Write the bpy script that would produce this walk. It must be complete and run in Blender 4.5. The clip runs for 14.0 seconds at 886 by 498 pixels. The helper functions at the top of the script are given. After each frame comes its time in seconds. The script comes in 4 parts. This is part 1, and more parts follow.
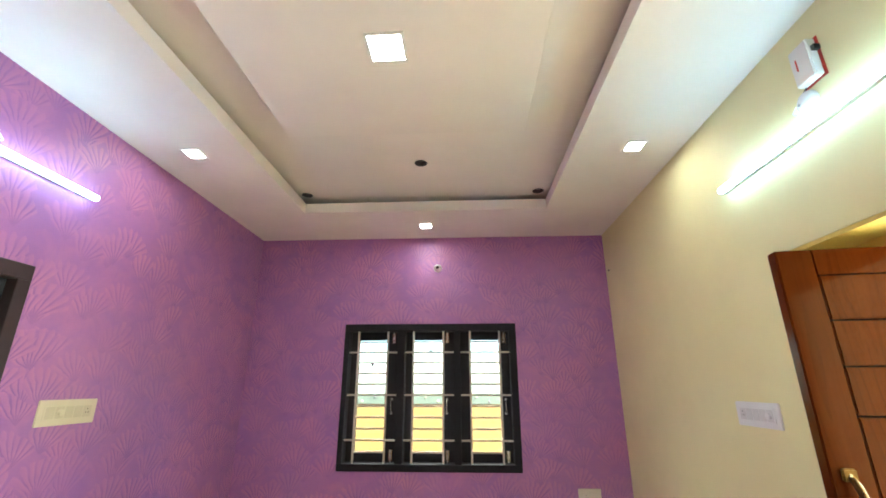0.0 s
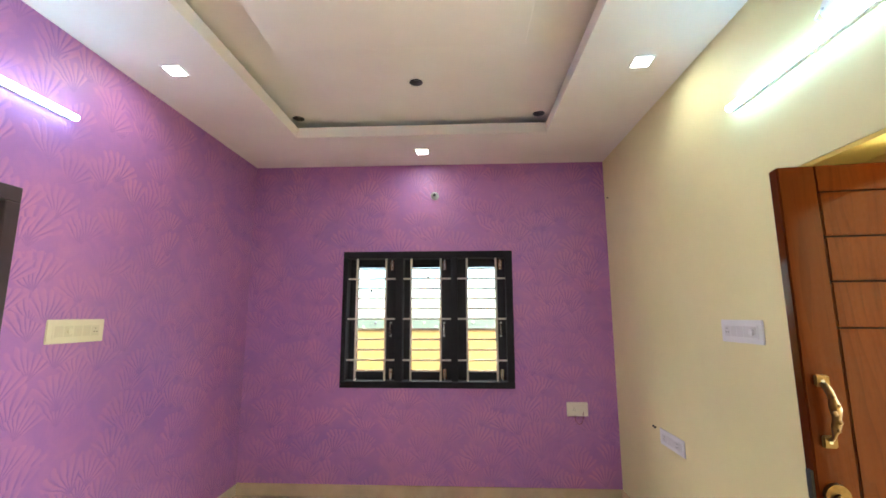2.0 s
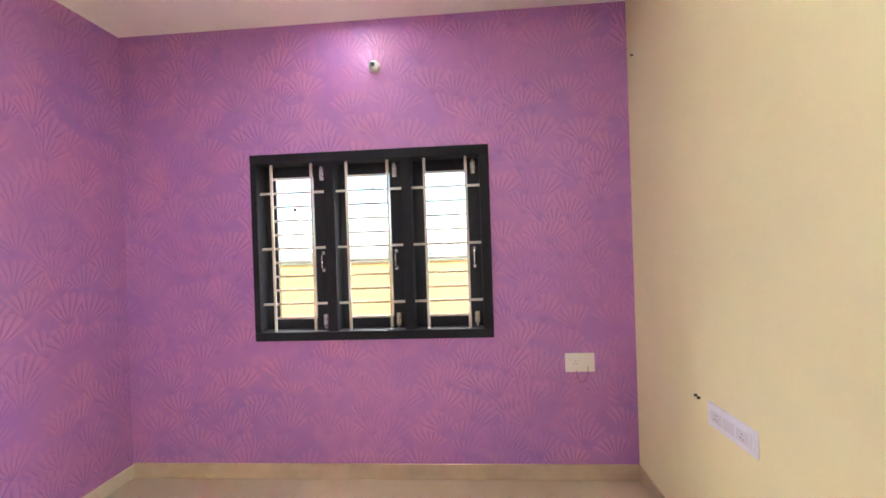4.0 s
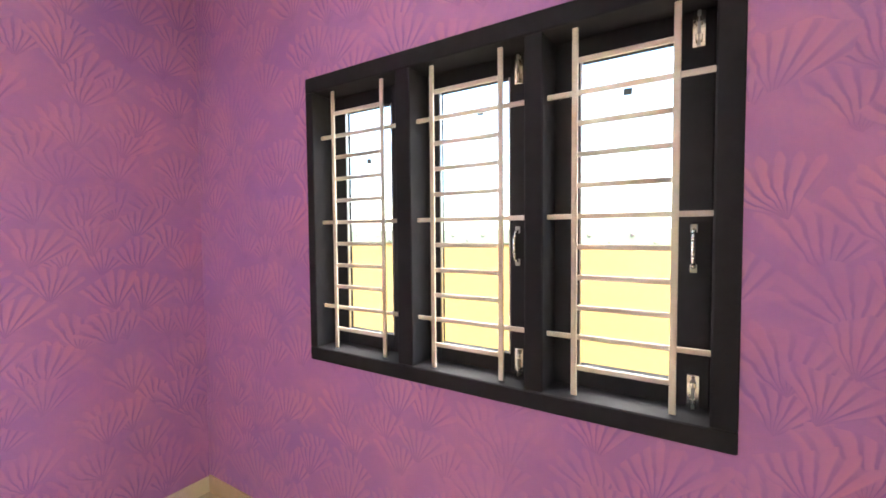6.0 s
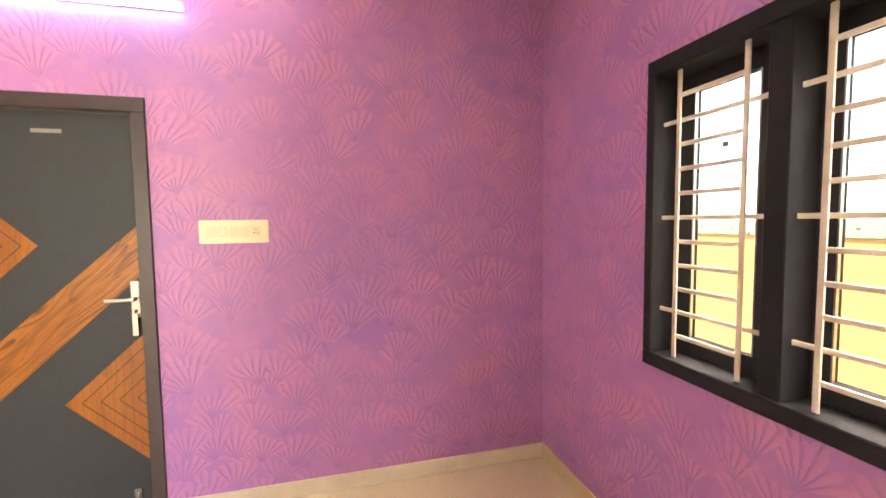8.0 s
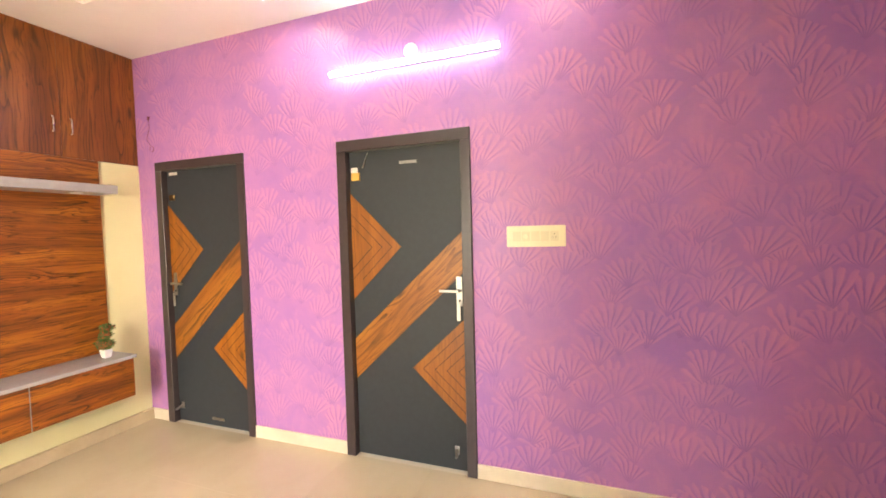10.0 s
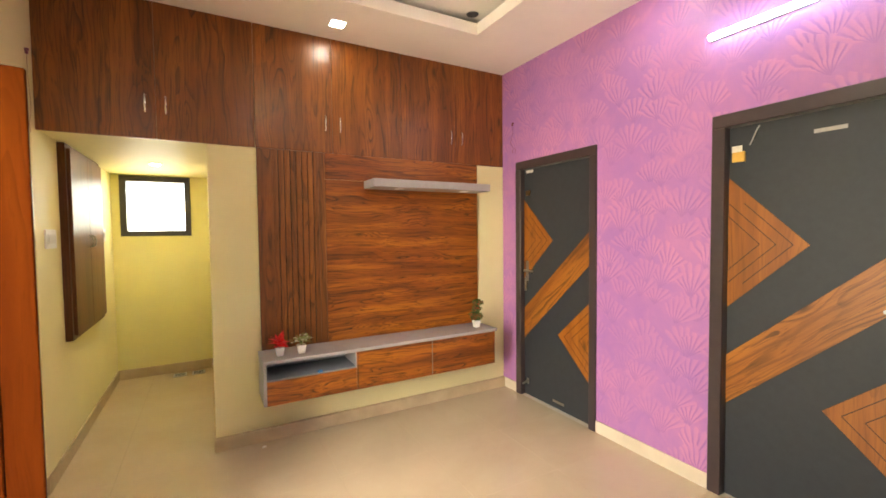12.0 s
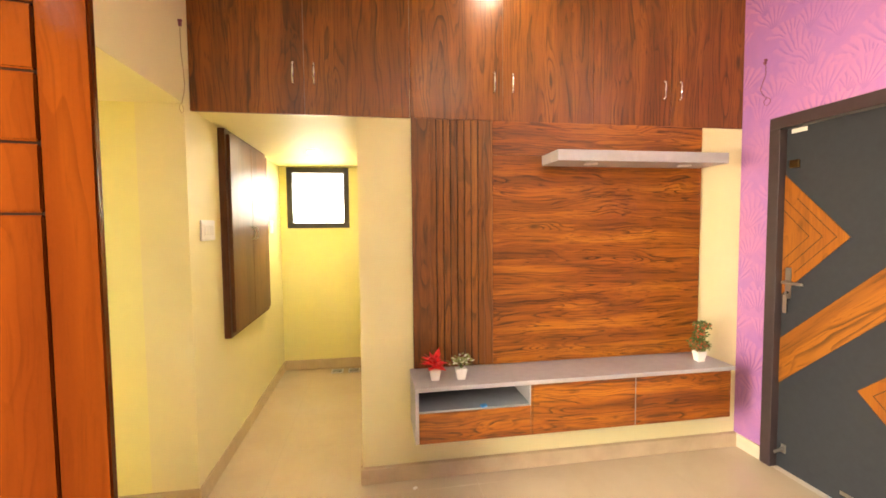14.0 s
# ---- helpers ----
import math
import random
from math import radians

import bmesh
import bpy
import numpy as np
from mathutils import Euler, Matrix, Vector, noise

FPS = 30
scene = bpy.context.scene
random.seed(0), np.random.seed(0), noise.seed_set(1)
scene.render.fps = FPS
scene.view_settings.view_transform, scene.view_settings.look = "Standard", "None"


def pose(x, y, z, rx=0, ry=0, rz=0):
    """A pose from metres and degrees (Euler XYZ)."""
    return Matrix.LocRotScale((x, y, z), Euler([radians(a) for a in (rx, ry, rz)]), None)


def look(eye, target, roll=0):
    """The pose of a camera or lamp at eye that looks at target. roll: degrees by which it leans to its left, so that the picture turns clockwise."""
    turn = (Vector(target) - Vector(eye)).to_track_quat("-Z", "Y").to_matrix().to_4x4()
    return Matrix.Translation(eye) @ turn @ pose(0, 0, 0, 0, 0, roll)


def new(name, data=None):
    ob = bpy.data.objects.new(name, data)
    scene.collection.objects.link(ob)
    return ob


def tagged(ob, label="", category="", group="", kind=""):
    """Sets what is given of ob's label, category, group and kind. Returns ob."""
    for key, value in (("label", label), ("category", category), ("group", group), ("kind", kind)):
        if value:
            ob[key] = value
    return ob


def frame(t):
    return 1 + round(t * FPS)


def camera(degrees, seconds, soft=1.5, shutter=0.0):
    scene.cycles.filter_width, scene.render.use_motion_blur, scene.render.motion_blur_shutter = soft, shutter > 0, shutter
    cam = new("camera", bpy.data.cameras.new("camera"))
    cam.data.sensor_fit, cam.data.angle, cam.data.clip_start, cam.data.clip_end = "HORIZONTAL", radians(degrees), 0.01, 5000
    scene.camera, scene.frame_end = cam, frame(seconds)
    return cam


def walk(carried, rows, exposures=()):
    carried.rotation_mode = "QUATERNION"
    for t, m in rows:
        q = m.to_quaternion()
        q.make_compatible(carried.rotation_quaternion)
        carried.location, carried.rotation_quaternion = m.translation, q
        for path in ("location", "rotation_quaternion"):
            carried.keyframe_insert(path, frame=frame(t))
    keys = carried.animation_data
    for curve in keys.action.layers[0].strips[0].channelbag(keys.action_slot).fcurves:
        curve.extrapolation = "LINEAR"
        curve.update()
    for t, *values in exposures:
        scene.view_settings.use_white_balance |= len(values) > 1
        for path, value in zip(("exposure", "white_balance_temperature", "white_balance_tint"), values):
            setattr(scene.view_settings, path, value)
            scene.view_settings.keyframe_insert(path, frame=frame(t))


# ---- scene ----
cam = camera(92.8, 14.0, soft=1.7)
PATH = [
    (0, (0.43, -0.134, 1.585), (0.335, 1.767, 2.2), -0.0),
    (0.5, (0.42, -0.218, 1.655), (0.332, 1.465, 2.732), 0.6),
    (1, (0.418, -0.252, 1.664), (0.332, 1.373, 2.827), 1.3),
    (1.5, (0.424, -0.181, 1.615), (0.334, 1.642, 2.432), 1.2),
    (2, (0.447, -0.103, 1.536), (0.352, 1.871, 1.846), -0.1),
    (2.5, (0.493, 0.019, 1.489), (0.395, 2.012, 1.625), -1.1),
    (3, (0.553, 0.342, 1.47), (0.456, 2.337, 1.562), -1.2),
    (3.2, (0.59, 0.485, 1.471), (0.489, 2.481, 1.539), -1.4),
    (5.3, (0.972, 2.08, 1.481), (0.433, 4.004, 1.4), -2.0),
    (5.5, (0.935, 2.233, 1.466), (0.247, 4.109, 1.378), -1.4),
    (6, (0.826, 2.494, 1.465), (-0.244, 4.181, 1.376), -0.5),
    (6.5, (0.783, 2.561, 1.463), (-0.6, 4.001, 1.362), 0.1),
    (7, (0.78, 2.56, 1.475), (-0.851, 3.711, 1.352), 0.5),
    (7.5, (0.798, 2.547, 1.49), (-1.014, 3.384, 1.355), -0.1),
    (8, (0.808, 2.501, 1.502), (-1.124, 3.003, 1.368), -0.7),
    (8.5, (0.807, 2.451, 1.517), (-1.182, 2.613, 1.386), -1.1),
    (8.7, (0.806, 2.432, 1.517), (-1.19, 2.465, 1.395), -1.2),
    (10.8, (0.873, 2.278, 1.501), (-0.749, 1.111, 1.421), -1.0),
    (11, (0.875, 2.248, 1.499), (-0.652, 0.959, 1.422), -0.7),
    (11.5, (0.891, 2.157, 1.495), (-0.387, 0.62, 1.417), -0.5),
    (12, (0.912, 2.064, 1.49), (-0.058, 0.317, 1.408), -0.6),
    (12.5, (0.918, 1.965, 1.484), (0.214, 0.095, 1.395), -0.7),
    (13, (0.859, 1.795, 1.477), (0.37, -0.142, 1.376), -0.9),
    (13.5, (0.803, 1.589, 1.489), (0.453, -0.377, 1.386), -0.7),
    (14, (0.819, 1.24, 1.48), (0.498, -0.731, 1.374), -0.5),
]
EXPOSURES = [(0, 3.1, 5900, -6), (0.5, 2.58, 5900, -5), (1, 2.53, 5900, -4), (1.5, 2.6, 5850, -6), (2, 3.15, 5800, -4), (2.5, 3.65, 5750, -2), (3, 3.68, 5700, -1), (5.5, 3.8, 5850, 3), (6, 3.64, 6200, 3), (6.5, 3.13, 6850, 7), (7, 3.06, 7250, 6), (7.5, 3.53, 7600, 14), (8, 3.68, 7500, 9), (8.5, 3.66, 7250, 7), (11, 3.6, 7600, 4), (11.5, 3.3, 7500, 4), (12, 3.2, 7600, 4), (13, 3.46, 7750, 8), (13.5, 3.42, 8000, 9), (14, 3.86, 8150, 9)]
walk(cam, [(t, look(e, g, r)) for t, e, g, r in PATH], EXPOSURES)

# ---------------------------------------------------------------- daylight
world = bpy.data.worlds.new("daylight")
scene.world = world
world.use_nodes = True
wn, wl = world.node_tree.nodes, world.node_tree.links
sky = wn.new("ShaderNodeTexSky")
sky.sky_type = "NISHITA"
sky.sun_disc = False
sky.sun_elevation = radians(60)
sky.sun_rotation = radians(135)
wl.new(sky.outputs[0], wn["Background"].inputs[0])
wn["Background"].inputs[1].default_value = 0.09
sun = bpy.data.lights.new("sun", "SUN")
sun.energy, sun.angle, sun.color = 4.5, radians(0.6), (1.0, 0.95, 0.86)
# the sun stands high in the south-east
new("sun", sun).matrix_world = look((0.3536 * 20, -0.3536 * 20, 0.866 * 20), (0, 0, 0))
# the sky's light in the entrance doorway
door_sky = bpy.data.lights.new("door_sky", "AREA")
door_sky.shape, door_sky.size, door_sky.size_y = "RECTANGLE", 1.8, 2.0
door_sky.energy, door_sky.color = 54.0, (1.0, 0.95, 0.90)
new("door_sky", door_sky).matrix_world = look((3.25, 1.62, 1.75), (-1.5, 1.20, 0.95))
# a lamp added above the compound wall, outside the barred window, for skylight and yellow bounce
yard_fill = bpy.data.lights.new("yard_fill", "AREA")
yard_fill.shape, yard_fill.size, yard_fill.size_y = "RECTANGLE", 4.0, 1.6
yard_fill.energy, yard_fill.color = 56.0, (1.0, 0.93, 0.80)
new("yard_fill", yard_fill).matrix_world = look((0.11, 5.4, 3.55), (0.0, 1.8, 0.7))
# and the sky's light in the opening of the passage window
pass_sky = bpy.data.lights.new("passage_sky", "AREA")
pass_sky.shape, pass_sky.size, pass_sky.size_y = "RECTANGLE", 0.60, 0.60
pass_sky.energy, pass_sky.color = 1.05, (1.0, 0.98, 0.95)
new("passage_sky", pass_sky).matrix_world = look((1.382, -3.50, 1.78), (1.382, -2.2, 0.35))

TUBE_POWER, SPOT_POWER, PANEL_POWER = 3.7, 14.0, 36.0


# ---------------------------------------------------------------- materials
class Nodes:
    """A short way to write a node material."""

    def __init__(self, name, rough=0.5, metal=0.0, spec=0.5, coat=0.0):
        self.mat = bpy.data.materials.new(name)
        self.mat.use_nodes = True
        self.tree = self.mat.node_tree
        self.bsdf = self.tree.nodes["Principled BSDF"]
        self.bsdf.inputs["Roughness"].default_value = rough
        self.bsdf.inputs["Metallic"].default_value = metal
        self.bsdf.inputs["Specular IOR Level"].default_value = spec
        self.bsdf.inputs["Coat Weight"].default_value = coat
        self.bsdf.inputs["Coat Roughness"].default_value = 0.06

    def node(self, kind, **sets):
        n = self.tree.nodes.new("ShaderNode" + kind)
        for key, value in sets.items():
            setattr(n, key, value)
        return n

    def link(self, a, b):
        self.tree.links.new(a, b)

    def feed(self, socket, value):
        if isinstance(value, bpy.types.NodeSocket):
            self.link(value, socket)
        else:
            socket.default_value = value

    def math(self, op, a, b=0.0, c=0.0):
        n = self.node("Math", operation=op)
        for i, v in enumerate((a, b, c)):
            self.feed(n.inputs[i], v)
        return n.outputs[0]

    def place(self):
        return self.node("NewGeometry").outputs["Position"]

    def local(self):
        return self.node("TexCoord").outputs["Object"]

    def scaled(self, vec, scale):
        n = self.node("Mapping")
        self.link(vec, n.inputs["Vector"])
        n.inputs["Scale"].default_value = scale
        return n.outputs[0]

    def noise(self, vec, scale, detail=4, rough=0.55, distort=0.0):
        n = self.node("TexNoise")
        self.link(vec, n.inputs["Vector"])
        n.inputs["Scale"].default_value = scale
        n.inputs["Detail"].default_value = detail
        n.inputs["Roughness"].default_value = rough
        n.inputs["Distortion"].default_value = distort
        return n.outputs["Fac"]

    def ramp(self, fac, stops):
        n = self.node("ValToRGB")
        self.link(fac, n.inputs[0])
        el = n.color_ramp.elements
        while len(el) < len(stops):
            el.new(0.5)
        for e, (p, c) in zip(el, stops):
            e.position, e.color = p, (*c, 1)
        return n.outputs[0]

    def mix(self, fac, a, b, blend="MIX"):
        n = self.node("Mix", data_type="RGBA", blend_type=blend)
        self.feed(n.inputs["Factor"], fac)
        for sock, v in ((n.inputs["A"], a), (n.inputs["B"], b)):
            self.feed(sock, v if isinstance(v, bpy.types.NodeSocket) else (*v, 1))
        return n.outputs["Result"]

    def color(self, v):
        self.feed(self.bsdf.inputs["Base Color"], v if isinstance(v, bpy.types.NodeSocket) else (*v, 1))
        return self

    def rough(self, v):
        self.feed(self.bsdf.inputs["Roughness"], v)
        return self

    def bump(self, height, strength=0.2, dist=0.01):
        n = self.node("Bump")
        n.inputs["Strength"].default_value = strength
        n.inputs["Distance"].default_value = dist
        self.link(height, n.inputs["Height"])
        self.link(n.outputs[0], self.bsdf.inputs["Normal"])
        return self


def plain(name, c, rough=0.5, metal=0.0, vary=0.06, scale=14.0, bump=0.05, coat=0.0, spec=0.5):
    """A painted, moulded or metal surface with a little unevenness."""
    m = Nodes(name, rough, metal, spec, coat)
    n = m.noise(m.place(), scale, 5)
    dark = tuple(v * (1 - vary * 2) for v in c)
    light = tuple(min(1, v * (1 + vary)) for v in c)
    m.color(m.ramp(n, [(0.3, dark), (0.7, light)]))
    if bump:
        m.bump(m.noise(m.place(), scale * 12, 3), bump, 0.002)
    return m.mat


def wall_paint(name, c, rough=0.55):
    """Emulsion on plaster: roller grain, soft unevenness."""
    m = Nodes(name, rough, spec=0.35)
    broad = m.noise(m.place(), 1.3, 4)
    fine = m.noise(m.place(), 22, 5)
    a = m.ramp(broad, [(0.3, tuple(v * 0.93 for v in c)), (0.7, tuple(min(1, v * 1.04) for v in c))])
    m.color(m.mix(m.math("MULTIPLY", fine, 0.12), a, tuple(v * 0.82 for v in c)))
    h = m.math("ADD", m.noise(m.place(), 160, 3), m.math("MULTIPLY", m.noise(m.place(), 9, 3), 1.5))
    return m.bump(h, 0.12, 0.003).mat


def smooth_step(m, x, lo, hi):
    n = m.node("MapRange", interpolation_type="SMOOTHSTEP")
    m.feed(n.inputs[0], x)
    n.inputs[1].default_value, n.inputs[2].default_value = lo, hi
    return n.outputs[0]


def fan_layer(m, u, v, cell, shift, turn_by, petals, share, skew):
    """One layer of hand-pressed fans that spread upwards from jittered points; share: how many are pressed.
    Gives (petal, groove, cover)."""
    comb = m.node("CombineXYZ")
    row = m.math("ADD", m.math("DIVIDE", v, cell * 0.70), shift * 1.7)
    m.link(m.math("ADD", m.math("ADD", m.math("DIVIDE", u, cell), shift), m.math("MULTIPLY", row, skew)), comb.inputs[0])
    m.link(m.math("ADD", row, m.math("MULTIPLY", m.math("DIVIDE", u, cell), 0.31)), comb.inputs[1])
    vor = m.node("TexVoronoi", voronoi_dimensions="2D", feature="F1")
    m.link(comb.outputs[0], vor.inputs["Vector"])
    vor.inputs["Scale"].default_value = 1.0
    vor.inputs["Randomness"].default_value = 0.85
    sub = m.node("VectorMath", operation="SUBTRACT")
    m.link(comb.outputs[0], sub.inputs[0])
    m.link(vor.outputs["Position"], sub.inputs[1])
    sep = m.node("SeparateXYZ")
    m.link(sub.outputs[0], sep.inputs[0])
    rnd = m.node("SeparateColor")
    m.link(vor.outputs["Color"], rnd.inputs[0])
    # back from the slanted rows to the wall
    det = 1.0 - 0.31 * skew
    dx = m.math("DIVIDE", m.math("SUBTRACT", sep.outputs[0], m.math("MULTIPLY", sep.outputs[1], skew)), det)
    dy = m.math("DIVIDE", m.math("SUBTRACT", sep.outputs[1], m.math("MULTIPLY", sep.outputs[0], 0.31)), det)
    dy = m.math("ADD", m.math("MULTIPLY", dy, 0.70), 0.27)
    lean = m.math("MULTIPLY", m.math("SUBTRACT", rnd.outputs[0], 0.5), turn_by)
    ang = m.math("ADD", m.math("ARCTAN2", dx, dy), lean)
    rad = m.math("SQRT", m.math("ADD", m.math("MULTIPLY", dx, dx), m.math("MULTIPLY", dy, dy)))
    wave = m.math("COSINE", m.math("MULTIPLY", ang, petals))
    side = m.math("SINE", m.math("MULTIPLY", ang, petals))
    reach = m.math("ADD", m.math("ADD", 0.66, m.math("MULTIPLY", rnd.outputs[2], 0.10)), m.math("MULTIPLY", wave, 0.05))
    tip = smooth_step(m, m.math("SUBTRACT", reach, rad), 0.0, 0.05)
    wide = smooth_step(m, m.math("SUBTRACT", 0.90, m.math("ABSOLUTE", ang)), 0.0, 0.10)
    pressed = smooth_step(m, m.math("SUBTRACT", share, rnd.outputs[1]), 0.0, 0.05)
    cover = m.math("MULTIPLY", m.math("MULTIPLY", tip, wide), pressed)
    # petals are narrow wedges, brightest towards the tip; relief shading is coloured in: one lighter flank, dark gaps
    # that gather into a hub
    petal = m.math("MULTIPLY", smooth_step(m, wave, -0.90, 0.15), smooth_step(m, rad, 0.06, 0.30))
    petal = m.math("MULTIPLY", petal, m.math("ADD", 0.80, m.math("MULTIPLY", side, 0.20)))
    groove = m.math("MULTIPLY", smooth_step(m, wave, -0.40, -0.95), smooth_step(m, rad, 0.70, 0.30))
    hub = m.math("MULTIPLY", smooth_step(m, rad, 0.24, 0.06), 0.40)
    groove = m.math("MAXIMUM", groove, hub)
    return m.math("MULTIPLY", petal, cover), m.math("MULTIPLY", groove, cover), cover


def fan_wall():
    m = Nodes("purple_fan_texture_paint", 0.42, spec=0.4)
    sep = m.node("SeparateXYZ")
    m.link(m.place(), sep.inputs[0])
    wob = m.math("MULTIPLY", m.math("SUBTRACT", m.noise(m.place(), 7, 3), 0.5), 0.045)
    u = m.math("ADD", m.math("ADD", sep.outputs[0], sep.outputs[1]), wob)
    v = m.math("ADD", sep.outputs[2], wob)
    petal, groove, cover = fan_layer(m, u, v, 0.255, 0.13, 0.6, 24.0, 1.1, 0.42)
    for cell, shift, turn_by, petals, share in ((0.270, 7.61, 0.7, 23.0, 0.60), (0.240, 3.37, 0.7, 25.0, 0.50)):
        p, g, c = fan_layer(m, u, v, cell, shift, turn_by, petals, share, -0.35)
        keep = m.math("SUBTRACT", 1.0, c)
        petal = m.math("ADD", m.math("MULTIPLY", petal, keep), p)
        groove = m.math("ADD", m.math("MULTIPLY", groove, keep), g)
    # the stamp bites harder in some places than in others
    press = m.ramp(m.noise(m.place(), 2.1, 4, 0.6), [(0.34, (0.32,) * 3), (0.60, (1, 1, 1))])
    petal, groove = m.math("MULTIPLY", petal, press), m.math("MULTIPLY", groove, press)
    broad = m.noise(m.place(), 1.25, 6, 0.62, 0.6)
    blot = m.noise(m.place(), 5.5, 5, 0.62, 0.8)
    brush = m.noise(m.scaled(m.place(), (26, 26, 8)), 3, 5, 0.65)
    base = m.ramp(broad, [(0.30, BASE_PURPLE[0]), (0.52, BASE_PURPLE[1]), (0.72, BASE_PURPLE[2])])
    base = m.mix(m.math("MULTIPLY", brush, 0.40), base, BASE_PURPLE[3])
    base = m.mix(m.ramp(blot, [(0.48, (0, 0, 0)), (0.72, (0.30, 0.30, 0.30))]), base, BASE_PURPLE[4])
    base = m.mix(m.ramp(blot, [(0.28, (0.35, 0.35, 0.35)), (0.46, (0, 0, 0))]), base, BASE_PURPLE[3])
    glaze = m.ramp(m.noise(m.place(), 2.9, 4, 0.6), [(0.30, (0.24,) * 3), (0.66, (0.62,) * 3)])
    col = m.mix(m.math("MULTIPLY", petal, glaze), base, BASE_PURPLE[4])
    col = m.mix(m.math("MULTIPLY", groove, 0.48), col, BASE_PURPLE[5])
    m.color(col)
    h = m.math("SUBTRACT", petal, m.math("MULTIPLY", groove, 0.7))
    h = m.math("ADD", h, m.math("MULTIPLY", m.noise(m.place(), 90, 4), 0.35))
    m.bump(h, 0.20, 0.004)
    return m.mat


# purple, lilac and old-rose glazes over each other; the last is purple glaze with the grooves' shade coloured in
BASE_PURPLE = ((0.335, 0.150, 0.410), (0.405, 0.170, 0.402), (0.475, 0.194, 0.390), (0.300, 0.140, 0.410), (0.600, 0.243, 0.378), (0.205, 0.082, 0.298))


def wood(name, axis, stops, rough=0.35, across=9.0, along=0.55, coat=0.0, knots=0.8, lines=0.7, rings=16.0, spec=0.5, slant=0.0, grain=1.0):
    """Wood or wood-print laminate, its grain along axis (0 x, 1 y, 2 z): tone bands, growth-ring lines that run
    round the knots, short pores and smoky patches."""
    m = Nodes(name, rough, coat=coat, spec=spec)
    vec = m.place()
    if slant:
        rot = m.node("VectorRotate", rotation_type="X_AXIS")
        m.link(vec, rot.inputs["Vector"])
        rot.inputs["Angle"].default_value = radians(slant)
        vec = rot.outputs[0]

    def stretch(p, along_scale, across_scale):
        return m.scaled(p, tuple(along_scale if i == axis else across_scale for i in range(3)))

    wob = m.node("VectorMath", operation="ADD")
    m.link(vec, wob.inputs[0])
    jig = m.node("TexNoise")
    m.link(stretch(vec, 1.2, 3.0), jig.inputs["Vector"])
    jig.inputs["Scale"].default_value = 1.4
    jig.inputs["Detail"].default_value = 2
    amp = m.node("VectorMath", operation="MULTIPLY")
    m.link(jig.outputs["Color"], amp.inputs[0])
    amp.inputs[1].default_value = (0.09, 0.09, 0.09)
    m.link(amp.outputs[0], wob.inputs[1])
    bent = wob.outputs[0]
    dark = tuple(v * 0.18 for v in stops[0][1])
    tone = m.noise(stretch(bent, along, across), 1.0, 5, 0.60, 0.4)
    col = m.ramp(tone, stops)
    # growth rings: contour lines of a drawn-out field, swollen at the knots
    field = m.noise(stretch(bent, 0.32, 5.0 * grain), 1.0, 2, 0.45)
    vor = m.node("TexVoronoi", feature="F1")
    m.link(stretch(bent, 1.9, 4.2), vor.inputs["Vector"])
    vor.inputs["Scale"].default_value = 1.0
    near = smooth_step(m, vor.outputs["Distance"], 0.42, 0.0)
    field = m.math("ADD", field, m.math("MULTIPLY", near, 0.12 * knots))
    saw = m.math("FRACT", m.math("MULTIPLY", field, rings))
    ring = m.math("MULTIPLY", smooth_step(m, saw, 0.55, 0.96), smooth_step(m, saw, 1.0, 0.96))
    broken = m.ramp(m.noise(stretch(bent, 1.6, 16 * grain), 1.0, 4, 0.65), [(0.38, (0.10,) * 3), (0.62, (1, 1, 1))])
    col = m.mix(m.math("MULTIPLY", m.math("MULTIPLY", ring, broken), lines), col, dark)
    pore = m.noise(stretch(bent, 2.6, 130), 1.0, 3, 0.6)
    col = m.mix(m.math("MULTIPLY", m.ramp(pore, [(0.54, (0, 0, 0)), (0.68, (1, 1, 1))]), lines * 0.75), col, dark)
    streak = m.noise(stretch(bent, 0.9, 30 * grain), 1.0, 4, 0.65, 0.5)
    col = m.mix(m.math("MULTIPLY", m.ramp(streak, [(0.56, (0, 0, 0)), (0.70, (1, 1, 1))]), lines * 0.8), col, dark)
    fine = m.noise(stretch(vec, 1.5, 90), 1.0, 4, 0.7)
    col = m.mix(m.math("MULTIPLY", fine, 0.25), col, tuple(v * 0.6 for v in stops[0][1]))
    smoke = m.noise(stretch(bent, 1.1, 3.2), 1.0, 3, 0.55)
    col = m.mix(m.math("MULTIPLY", m.ramp(smoke, [(0.52, (0, 0, 0)), (0.72, (1, 1, 1))]), 0.45 * lines), col, stops[0][1])
    if knots:
        eye = m.ramp(vor.outputs["Distance"], [(0.03, (1, 1, 1)), (0.11, (0, 0, 0))])
        col = m.mix(m.math("MULTIPLY", eye, 0.85 * knots), col, dark)
    m.color(col)
    m.bump(m.math("ADD", fine, m.math("MULTIPLY", tone, 0.6)), 0.06, 0.002)
    return m.mat


